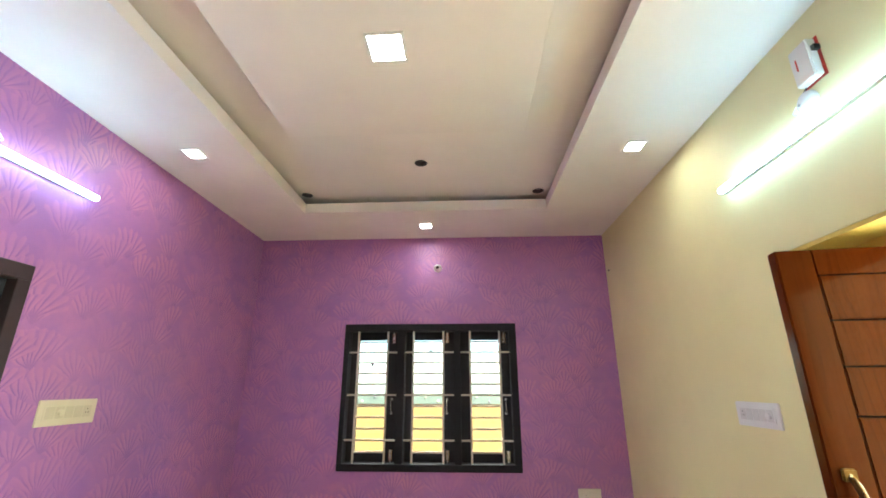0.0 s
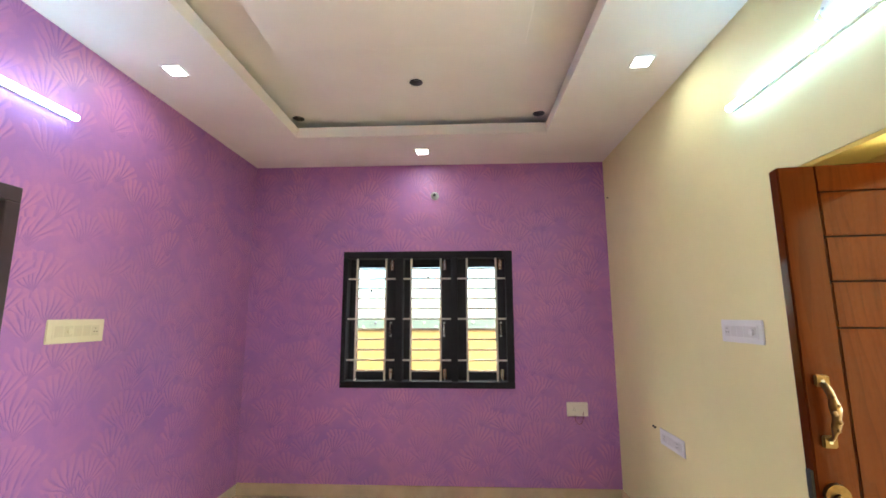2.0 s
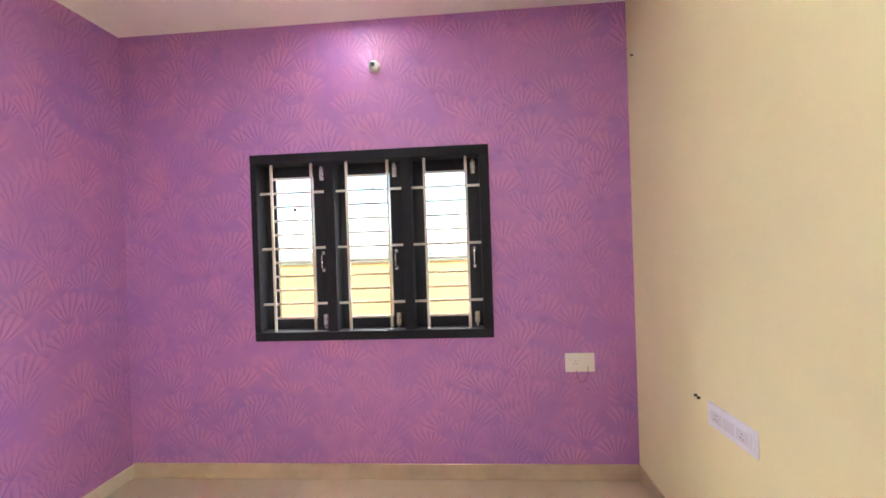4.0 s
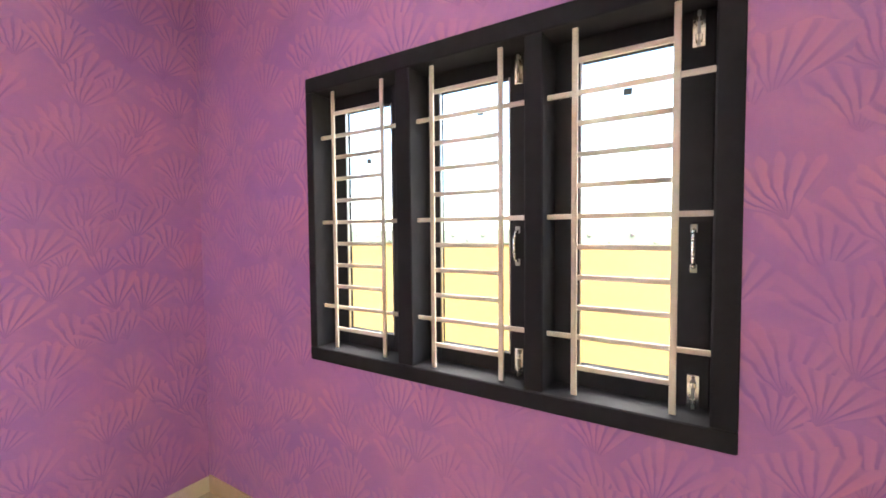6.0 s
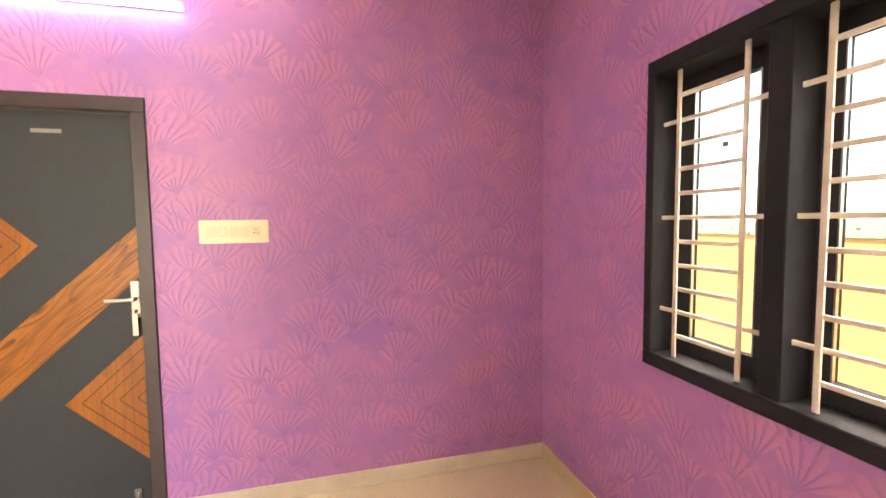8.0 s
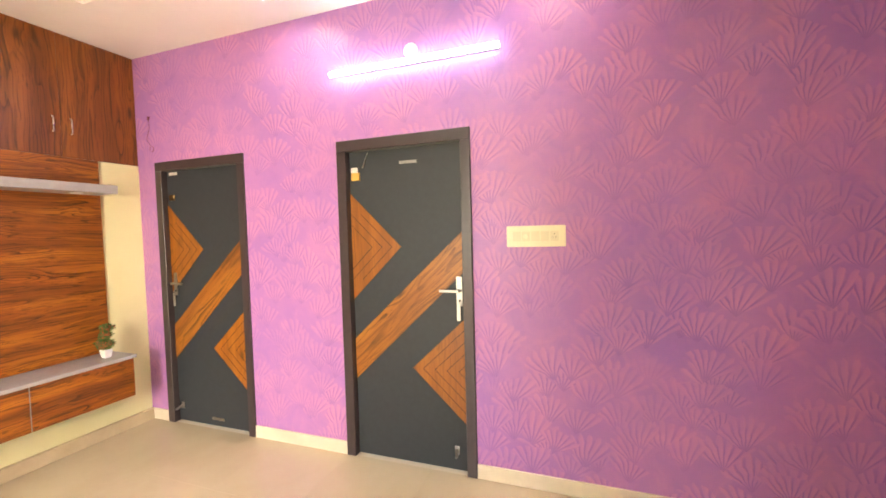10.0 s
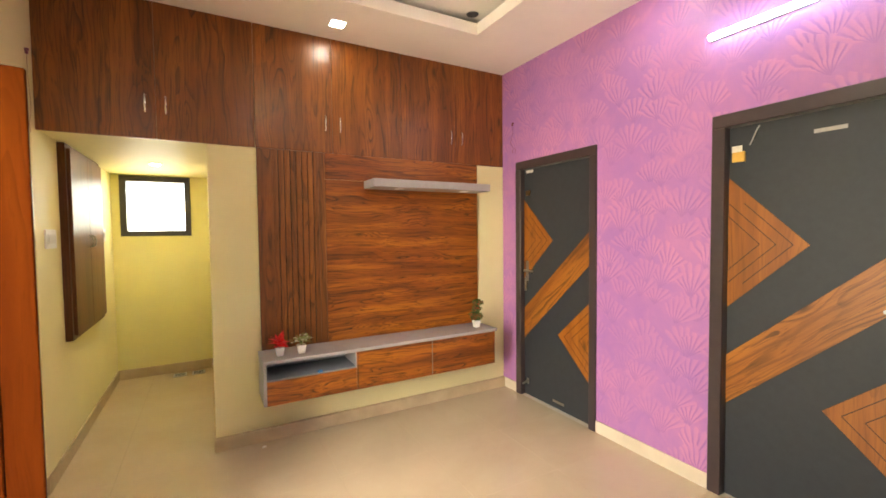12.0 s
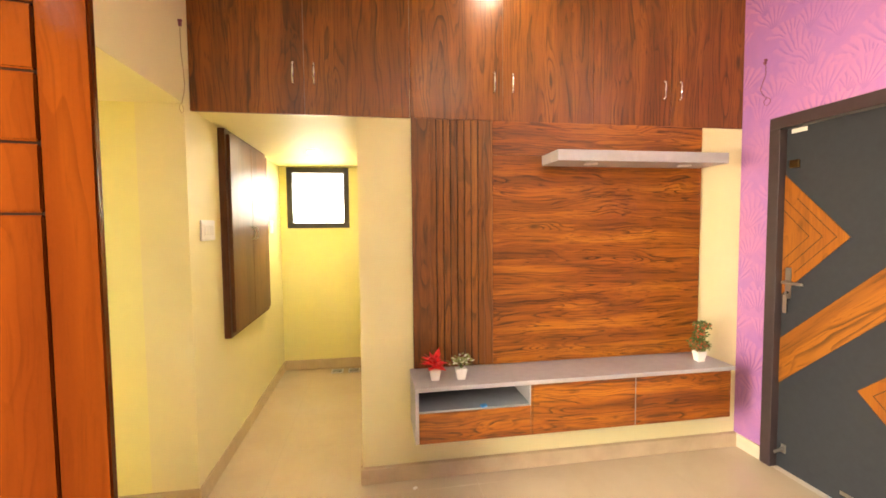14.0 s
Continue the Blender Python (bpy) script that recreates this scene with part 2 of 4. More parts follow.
def tile_floor():
    m = Nodes("beige_vitrified_tile", 0.12, spec=0.5)
    n1 = m.noise(m.place(), 1.1, 6, 0.6, 0.4)
    n2 = m.noise(m.place(), 16, 5, 0.7)
    rnd = m.node("ObjectInfo").outputs["Random"]
    c = m.ramp(n1, [(0.25, (0.46, 0.355, 0.235)), (0.5, (0.53, 0.42, 0.29)), (0.8, (0.58, 0.47, 0.335))])
    c = m.mix(m.math("MULTIPLY", n2, 0.3), c, (0.44, 0.335, 0.235))
    c = m.mix(m.math("MULTIPLY", rnd, 0.08), c, (0.42, 0.32, 0.23))
    m.color(c)
    m.rough(m.ramp(m.noise(m.place(), 5, 4), [(0.3, (0.035,) * 3), (0.7, (0.08,) * 3)]))
    return m.bump(m.noise(m.place(), 2.2, 2), 0.03, 0.01).mat


def lit(name, c, strength):
    m = Nodes(name, 0.4)
    m.color((0.9, 0.9, 0.9))
    m.bsdf.inputs["Emission Color"].default_value = (*c, 1)
    m.bsdf.inputs["Emission Strength"].default_value = strength
    return m.mat


def clear_glass(name):
    m = Nodes(name, 0.02, spec=0.5)
    m.color((0.97, 0.99, 0.98))
    m.bsdf.inputs["Transmission Weight"].default_value = 1.0
    m.bsdf.inputs["IOR"].default_value = 1.05
    return m.mat


PURPLE = fan_wall()
CREAM = wall_paint("cream_emulsion", (0.79, 0.71, 0.395))
YELLOW = wall_paint("yellow_emulsion", (0.82, 0.755, 0.34))
PORCH = wall_paint("deep_yellow_outdoor_paint", (0.78, 0.60, 0.16))
WHITE = wall_paint("white_ceiling_paint", (0.88, 0.825, 0.762), 0.6)
TILE = tile_floor()
SKIRT = plain("beige_skirting_tile", (0.54, 0.41, 0.26), 0.22, vary=0.07, scale=6)
SKIRT_PALE = plain("pale_cream_skirting_tile", (0.66, 0.56, 0.42), 0.25, vary=0.05, scale=6)
GROUT = plain("sand_grout", (0.51, 0.405, 0.28), 0.5)
LOFT = wood("loft_door_walnut_laminate", 2, [(0.25, (0.125, 0.034, 0.005)), (0.5, (0.245, 0.073, 0.010)), (0.75, (0.38, 0.127, 0.018))], 0.34, across=8.0, lines=0.78, grain=1.25)
PANEL = wood("tv_panel_walnut_laminate", 0, [(0.30, (0.13, 0.029, 0.0035)), (0.48, (0.31, 0.085, 0.008)), (0.70, (0.52, 0.172, 0.016))], 0.42, across=13.0, lines=0.96, rings=22.0, grain=1.8)
FLUTE = wood("fluted_walnut_laminate", 2, [(0.28, (0.115, 0.034, 0.006)), (0.5, (0.25, 0.082, 0.013)), (0.72, (0.38, 0.140, 0.022))], 0.45, across=10.0)
TEAK = wood("polished_teak", 2, [(0.2, (0.052, 0.0092, 0.0020)), (0.5, (0.084, 0.0172, 0.0030)), (0.8, (0.120, 0.0275, 0.0045))], 0.12, across=5.0, coat=0.0, knots=0.0, lines=0.22, spec=0.06)
TEAK_GROOVE = plain("dark_polished_groove", (0.016, 0.006, 0.003), 0.7, spec=0.03)
CABINET = wood("brown_cabinet_laminate", 2, [(0.25, (0.085, 0.033, 0.016)), (0.5, (0.15, 0.060, 0.028)), (0.75, (0.20, 0.085, 0.040))], 0.36, across=8.0, lines=0.4, spec=0.13)
INLAY_A = wood("inlay_veneer_upright", 2, [(0.2, (0.16, 0.046, 0.007)), (0.5, (0.31, 0.095, 0.010)), (0.8, (0.42, 0.145, 0.017))], 0.4, across=9.0, lines=0.32, knots=0.7)
INLAY_B = wood("inlay_veneer_band", 1, [(0.25, (0.17, 0.050, 0.008)), (0.5, (0.34, 0.112, 0.016)), (0.78, (0.45, 0.165, 0.024))], 0.4, across=8.0, lines=0.8, knots=0.9, slant=-42.5)
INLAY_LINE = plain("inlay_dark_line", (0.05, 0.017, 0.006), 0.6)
SLATE = plain("slate_grey_laminate", (0.027, 0.030, 0.035), 0.5, vary=0.05, scale=30, bump=0.08, spec=0.38)
FRAME = plain("dark_umber_enamel", (0.046, 0.030, 0.031), 0.35, vary=0.06, scale=20, bump=0.08)
FRAME_WIN = plain("blue_black_enamel", (0.021, 0.019, 0.023), 0.75, vary=0.06, scale=20, bump=0.08, spec=0.1)
FRAME_FAR = plain("black_metal_window_paint", (0.03, 0.026, 0.024), 0.4)
BAR = plain("cream_painted_steel", (0.62, 0.56, 0.48), 0.4, vary=0.05, scale=40)
STEEL = plain("brushed_steel", (0.43, 0.415, 0.395), 0.30, metal=1.0, vary=0.05, scale=60)
CHROME = plain("polished_chrome", (0.78, 0.77, 0.75), 0.18, metal=1.0, vary=0.03, scale=60)
BRASS = plain("aged_brass", (0.15, 0.088, 0.035), 0.36, metal=1.0, vary=0.1, scale=60)
SWITCH = plain("ivory_switch_plastic", (0.74, 0.66, 0.44), 0.35, vary=0.02)
SWITCH_W = plain("white_switch_plastic", (0.76, 0.74, 0.76), 0.3, vary=0.02)
SWITCH_P = plain("off_white_socket_plastic", (0.76, 0.71, 0.60), 0.35, vary=0.02)
SWITCH_IN = plain("ivory_rocker_plastic", (0.66, 0.58, 0.37), 0.3, vary=0.02)
SWITCH_IN_W = plain("white_rocker_plastic", (0.64, 0.61, 0.63), 0.3, vary=0.02)
GREY = plain("warm_grey_laminate", (0.36, 0.33, 0.33), 0.4, vary=0.04, scale=25)
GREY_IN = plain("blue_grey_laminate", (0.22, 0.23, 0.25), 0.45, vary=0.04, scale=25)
PLASTIC = plain("white_plastic", (0.80, 0.79, 0.77), 0.35, vary=0.02)
RED = plain("red_plastic", (0.55, 0.03, 0.015), 0.4)
BLUE = plain("blue_plastic", (0.03, 0.22, 0.50), 0.4)
BLACK = plain("black_plastic", (0.012, 0.012, 0.013), 0.4)
VOID = plain("dark_cutout_shade", (0.03, 0.028, 0.026), 0.9)
CAN = plain("grey_downlight_can", (0.12, 0.11, 0.12), 0.5)
POT = plain("white_ceramic_pot", (0.80, 0.77, 0.72), 0.25, vary=0.02)
LEAF = plain("green_leaf", (0.09, 0.15, 0.035), 0.5, vary=0.3, scale=80)
LEAF_PALE = plain("pale_green_leaf", (0.30, 0.34, 0.12), 0.5, vary=0.3, scale=80)
LEAF_RED = plain("red_petal", (0.78, 0.022, 0.03), 0.45, vary=0.2, scale=80)
BERRY = plain("orange_berry", (0.5, 0.10, 0.04), 0.4)
WIRE = plain("maroon_wire", (0.24, 0.06, 0.09), 0.5)
WIRE_PALE = plain("pale_wire", (0.46, 0.33, 0.17), 0.5)
AMBER = plain("amber_tape", (0.62, 0.36, 0.07), 0.5)
PAPER = plain("paper_tape", (0.75, 0.70, 0.62), 0.7)
GLASS = clear_glass("window_glass")
TUBE = lit("led_tube_glow", (0.49, 0.77, 1.0), TUBE_POWER)
SPOT = lit("led_spot_glow", (1.0, 0.96, 0.90), SPOT_POWER)
SPOT_BIG = lit("led_panel_glow", (1.0, 0.96, 0.93), PANEL_POWER)
SPOT_WARM = lit("led_downlight_glow", (1.0, 0.90, 0.70), 65.0)
EARTH = plain("dry_ground", (0.34, 0.28, 0.18), 0.9, vary=0.25, scale=3)
COMPOUND = wall_paint("compound_wall_yellow", (0.235, 0.150, 0.045))
KNOB = plain("pale_knob_paint", (0.34, 0.34, 0.24), 0.7)
COPING = plain("green_coping_paint", (0.105, 0.13, 0.095), 0.7)


# ---------------------------------------------------------------- building blocks
ORIGIN = {}


def thing(name, base=(0, 0, 0), label="", category="", group="", kind=""):
    """An empty at a thing's base; its parts are given in the room's coordinates."""
    ob = new(name)
    ob.empty_display_size = 0.05
    ob.location = base
    ORIGIN[ob.name] = Vector(base)
    return tagged(ob, label, category, group, kind)


def part(name, bm, material, parent=None, label="", smooth=False):
    """Links a bmesh as ONE mesh object, under a thing or a part."""
    base = ORIGIN.get(parent.name, Vector()) if parent else Vector()
    if base.length:
        bmesh.ops.translate(bm, verts=bm.verts, vec=-base)
    me = bpy.data.meshes.new(name)
    bm.to_mesh(me)
    bm.free()
    me.materials.append(material)
    if smooth:
        for p in me.polygons:
            p.use_smooth = True
    ob = new(name, me)
    ORIGIN[ob.name] = base
    if parent:
        ob.parent = parent
    return tagged(ob, label)


def add_box(bm, a, b, bevel=0.0, seg=1):
    lo = Vector([min(a[i], b[i]) for i in range(3)])
    hi = Vector([max(a[i], b[i]) for i in range(3)])
    made = bmesh.ops.create_cube(bm, size=1)["verts"]
    for v in made:
        v.co = Vector([(lo[i] + hi[i]) / 2 + v.co[i] * (hi[i] - lo[i]) for i in range(3)])
    if bevel:
        edges = list({e for v in made for e in v.link_edges})
        bmesh.ops.bevel(bm, geom=edges, offset=bevel, segments=seg, affect="EDGES", clamp_overlap=True)
    return bm


def box(a, b, bevel=0.0, seg=1):
    return add_box(bmesh.new(), a, b, bevel, seg)


def boxes(*pairs, bevel=0.0):
    bm = bmesh.new()
    for a, b in pairs:
        add_box(bm, a, b, bevel)
    return bm


def rod(a, b, r, seg=10, r2=None, bm=None):
    """A round bar from a to b."""
    bm = bm or bmesh.new()
    a, b = Vector(a), Vector(b)
    d = b - a
    m = Matrix.Translation((a + b) / 2) @ d.to_track_quat("Z", "Y").to_matrix().to_4x4()
    bmesh.ops.create_cone(bm, cap_ends=True, segments=seg, radius1=r, radius2=r if r2 is None else r2, depth=d.length, matrix=m)
    return bm


def ball(c, r, scale=(1, 1, 1), bm=None, u=12, v=8):
    bm = bm or bmesh.new()
    bmesh.ops.create_uvsphere(bm, u_segments=u, v_segments=v, radius=r, matrix=Matrix.Translation(c) @ Matrix.Diagonal((*scale, 1)))
    return bm


def ring_of(points, r, seg=6):
    """A thin wire through points."""
    bm = bmesh.new()
    for p, q in zip(points, points[1:]):
        rod(p, q, r, seg, bm=bm)
    return bm


def prism(outline, axis, lo, hi, bevel=0.0):
    """A flat outline [(u, v)] pushed along axis from lo to hi; u, v are the two other axes in order."""
    bm = bmesh.new()
    others = [i for i in range(3) if i != axis]

    def at(p, w):
        c = [0, 0, 0]
        c[others[0]], c[others[1]], c[axis] = p[0], p[1], w
        return c

    f = bm.faces.new([bm.verts.new(at(p, lo)) for p in outline])
    up = bmesh.ops.extrude_face_region(bm, geom=[f])["geom"]
    shift = [0, 0, 0]
    shift[axis] = hi - lo
    bmesh.ops.translate(bm, verts=[g for g in up if isinstance(g, bmesh.types.BMVert)], vec=shift)
    bmesh.ops.recalc_face_normals(bm, faces=bm.faces)
    if bevel:
        bmesh.ops.bevel(bm, geom=bm.edges[:], offset=bevel, segments=1, affect="EDGES", clamp_overlap=True)
    return bm


def stuff(name, bm, material, parent, label=""):
    """A part made of many small pieces that nobody counts."""
    return tagged(part(name, bm, material, parent, label), label, "", "", "stuff")


def structure(name, bm, material, label, category="wall"):
    return tagged(part(name, bm, material), label, category, "", "structure")


# ---------------------------------------------------------------- the shell of the room
WEST, EAST, NORTH, SOUTH, TOP = -1.55, 1.76, 3.75, -1.185, 2.955
UPPER = 3.10

structure("wall_north", boxes(((WEST - 0.2, NORTH, 0), (-0.664, NORTH + 0.23, 3.3)), ((0.892, NORTH, 0), (EAST + 0.23, NORTH + 0.23, 3.3)),
                              ((-0.664, NORTH, 0), (0.892, NORTH + 0.23, 0.90)), ((-0.664, NORTH, 2.12), (0.892, NORTH + 0.23, 3.3))),
          PURPLE, "purple wall with pressed fan texture round the window")
structure("wall_west", boxes(((WEST - 0.2, -3.6, 0), (WEST, -0.977, 3.3)), ((WEST - 0.2, -0.068, 0), (WEST, 0.730, 3.3)), ((WEST - 0.2, 1.645, 0), (WEST, NORTH, 3.3)),
                             ((WEST - 0.2, -0.977, 2.105), (WEST, -0.068, 3.3)), ((WEST - 0.2, 0.730, 2.105), (WEST, 1.645, 3.3))),
          PURPLE, "purple and rose wall with pressed fan texture")
structure("wall_east", boxes(((EAST, 1.69, 0), (EAST + 0.23, NORTH, 3.3)), ((EAST, -0.30, 0), (EAST + 0.23, 0.15, 3.3)), ((EAST, 0.15, 2.11), (EAST + 0.23, 1.69, 3.3)),
                             ((EAST, -1.12, 2.115), (EAST + 0.23, -0.30, 3.3)), ((EAST, -3.6, 0), (EAST + 0.23, -1.12, 3.3))),
          CREAM, "plain cream wall with the entrance recess")
structure("wall_south", boxes(((WEST, SOUTH - 0.14, 0), (0.905, SOUTH, 2.094)), ((WEST, -1.85, 2.27), (EAST, -1.80, 3.3))), CREAM, "cream wall behind the television unit")
structure("wall_passage_west", box((0.80, -3.29, 0), (0.905, SOUTH - 0.14, 2.1)), CREAM, "cream side wall of the narrow passage")
structure("wall_passage_end", boxes(((0.5, -3.52, 0), (1.072, -3.29, 2.35)), ((1.692, -3.52, 0), (EAST, -3.29, 2.35)),
                                    ((1.072, -3.52, 0), (1.692, -3.29, 1.475)), ((1.072, -3.52, 2.100), (1.692, -3.29, 2.35))), YELLOW, "bright yellow end wall of the passage")
structure("passage_ceiling", box((0.6, -3.29, 2.108), (EAST, -1.212, 2.26)), CREAM, "cream low ceiling of the passage", "ceiling")
# the yellow here puts the recess wall's shading into its colour
structure("wall_alcove_south", box((EAST + 0.23, -1.30, 0), (3.0, -1.12, 2.5)), YELLOW, "side recess wall coloured yellow for its shading")
structure("wall_alcove_north", box((EAST + 0.23, -0.30, 0), (3.0, -0.15, 2.5)), CREAM, "cream wall inside the side recess")
structure("wall_alcove_east", boxes(((3.0, -1.30, 0), (3.1, -0.95, 2.5)), ((3.0, -0.50, 0), (3.1, -0.15, 2.5)), ((3.0, -0.95, 0), (3.1, -0.50, 1.1)), ((3.0, -0.95, 1.9), (3.1, -0.50, 2.5))), CREAM, "cream end wall of the side recess")
structure("alcove_ceiling", box((EAST + 0.23, -1.12, 2.115), (3.0, -0.30, 2.2)), CREAM, "cream ceiling of the side recess", "ceiling")
# the entrance recess, painted like the outside, narrows to the door frame
structure("entrance_reveal", boxes(((EAST + 0.004, 1.672, 0), (EAST + 0.17, 1.6895, 2.11)), ((EAST + 0.004, 0.1505, 0), (EAST + 0.17, 0.168, 2.11)),
                                   ((EAST + 0.004, 0.168, 2.093), (EAST + 0.17, 1.672, 2.1095)),
                                   ((EAST + 0.17, 1.330, 0), (EAST + 0.23, 1.6895, 2.1095)), ((EAST + 0.17, 0.1505, 0), (EAST + 0.23, 0.225, 2.1095))), PORCH, "deep yellow painted reveal of the entrance", "reveal")
structure("entrance_ledge", box((EAST, 1.345, 0), (EAST + 0.165, 1.671, 0.86), 0.004), CREAM, "cream built-in ledge beside the entrance", "ledge")
structure("entrance_frame", boxes(((EAST + 0.15, 1.272, 0), (EAST + 0.22, 1.3295, 2.045)), ((EAST + 0.15, 0.2255, 0), (EAST + 0.22, 0.283, 2.045)), ((EAST + 0.15, 0.2255, 2.0452), (EAST + 0.22, 1.3295, 2.0925)), bevel=0.003), TEAK_GROOVE, "dark polished entrance door frame", "door frame")
structure("ground", box((-60, -60, -0.6), (60, 90, -0.5)), EARTH, "dry sunlit ground outside the house", "ground")
structure("porch_floor", box((EAST + 0.23, -0.10, -0.5), (4.6, 3.2, -0.02)), EARTH, "porch slab outside the entrance", "porch")
structure("roof_slab", box((-1.8, -3.7, 3.3), (3.2, 4.1, 3.45)), WHITE, "concrete roof slab over the room", "roof")


def ceiling():
    """The lowered border with its rounded-off light well, an upper field with cut-outs, in one mesh."""
    bm = bmesh.new()
    x0, x1, y0, y1 = -0.886, 1.112, -0.615, 3.070
    lip = 0.085
    hx, hy, hs = 1.497, 0.482, 0.057
    add_box(bm, (WEST, y1, TOP), (EAST, NORTH, TOP + lip))
    add_box(bm, (WEST, -1.80, TOP), (EAST, y0, TOP + lip))
    add_box(bm, (WEST, y0, TOP), (x0, y1, TOP + lip))
    # the east border leaves a square light cut-out open
    add_box(bm, (x1, y0, TOP), (hx - hs, y1, TOP + lip))
    add_box(bm, (hx + hs, y0, TOP), (EAST, y1, TOP + lip))
    add_box(bm, (hx - hs, y0, TOP), (hx + hs, hy - hs, TOP + lip))
    add_box(bm, (hx - hs, hy + hs, TOP), (hx + hs, y1, TOP + lip))
    # upper field with round cut-outs
    edges = []
    rect = [bm.verts.new((x, y, UPPER)) for x, y in ((WEST, -1.8), (EAST, -1.8), (EAST, NORTH), (WEST, NORTH))]
    edges += [bm.edges.new((rect[i], rect[i - 1])) for i in range(4)]
    for cx, cy in CUTOUTS:
        loop = [bm.verts.new((cx + 0.046 * math.cos(a), cy + 0.046 * math.sin(a), UPPER)) for a in np.linspace(0, 2 * math.pi, 25)[:-1]]
        edges += [bm.edges.new((loop[i], loop[i - 1])) for i in range(24)]
    bmesh.ops.triangle_fill(bm, use_beauty=True, use_dissolve=False, edges=edges, normal=(0, 0, -1))
    return bm


CUTOUTS = [(-0.865, 3.03), (1.05, 3.04), (0.138, 2.545), (-0.85, -0.62), (1.05, -0.62), (0.138, -0.10)]
structure("ceiling", ceiling(), WHITE, "white gypsum ceiling with a stepped cove", "ceiling")
# near-black lid and liners colour in the shade inside the square cut-out
structure("ceiling_void", boxes(((1.40, 0.38, TOP + 0.086), (1.60, 0.58, TOP + 0.13)), ((1.4405, 0.4255, TOP + 0.012), (1.444, 0.5385, TOP + 0.0855)), ((1.550, 0.4255, TOP + 0.012), (1.5535, 0.5385, TOP + 0.0855)),
                                ((1.4442, 0.4255, TOP + 0.012), (1.5498, 0.429, TOP + 0.0855)), ((1.4442, 0.535, TOP + 0.012), (1.5498, 0.5385, TOP + 0.0855))), VOID, "dark lining for the shade in the open square cut-out", "void")


def raised_ceiling_panel():
    t = thing("ceiling_panel", (0.11, 1.34, 3.0), "white floating gypsum panel hung under the ceiling", "ceiling panel")
    part("board", box((-0.600, 0.655, 3.0), (0.797, 2.02, 3.04), 0.002), WHITE, t)
    part("spacer", box((-0.43, 0.82, 3.04), (0.647, 1.86, UPPER), 0.0), WHITE, t)
    return t


raised_ceiling_panel()


def skirting(name, a, b, material, label):
    structure(name, box(a, b, 0.003), material, label, "skirting")


S = 0.012
skirting("baseboard_north", (WEST + S, NORTH - S, 0), (EAST - S, NORTH, 0.1), SKIRT, "beige tile skirting under the window wall")
skirting("baseboard_west_a", (WEST, 1.645, 0), (WEST + S, NORTH, 0.09), SKIRT_PALE, "pale tile skirting along the purple wall")
skirting("baseboard_west_b", (WEST, -0.068, 0), (WEST + S, 0.730, 0.09), SKIRT_PALE, "pale tile skirting between the two doors")
skirting("baseboard_west_c", (WEST, SOUTH + S, 0), (WEST + S, -0.977, 0.09), SKIRT_PALE, "pale tile skirting beside the bedroom door")
skirting("baseboard_south", (WEST, SOUTH, 0), (0.905 + S, SOUTH + 0.035, 0.09), SKIRT, "beige tile skirting under the television unit")
skirting("baseboard_passage_west", (0.905, -3.29, 0), (0.905 + S, SOUTH, 0.1), SKIRT, "beige tile skirting in the passage")
skirting("baseboard_passage_end", (0.905 + S, -3.29, 0), (EAST - S, -3.29 + S, 0.1), SKIRT, "beige tile skirting in the passage")
skirting("baseboard_east_a", (EAST - S, -3.29, 0), (EAST, -1.12 + S, 0.1), SKIRT, "beige tile skirting along the passage")
skirting("baseboard_east_b", (EAST, -1.12, 0), (3.0, -1.12 + S, 0.1), SKIRT, "beige tile skirting in the side recess")
skirting("baseboard_east_c", (EAST - S, 1.69, 0), (EAST, NORTH, 0.1), SKIRT, "beige tile skirting along the cream wall")
skirting("baseboard_east_d", (EAST - S, -0.30, 0), (EAST, 0.15, 0.1), SKIRT, "beige tile skirting along the cream wall")


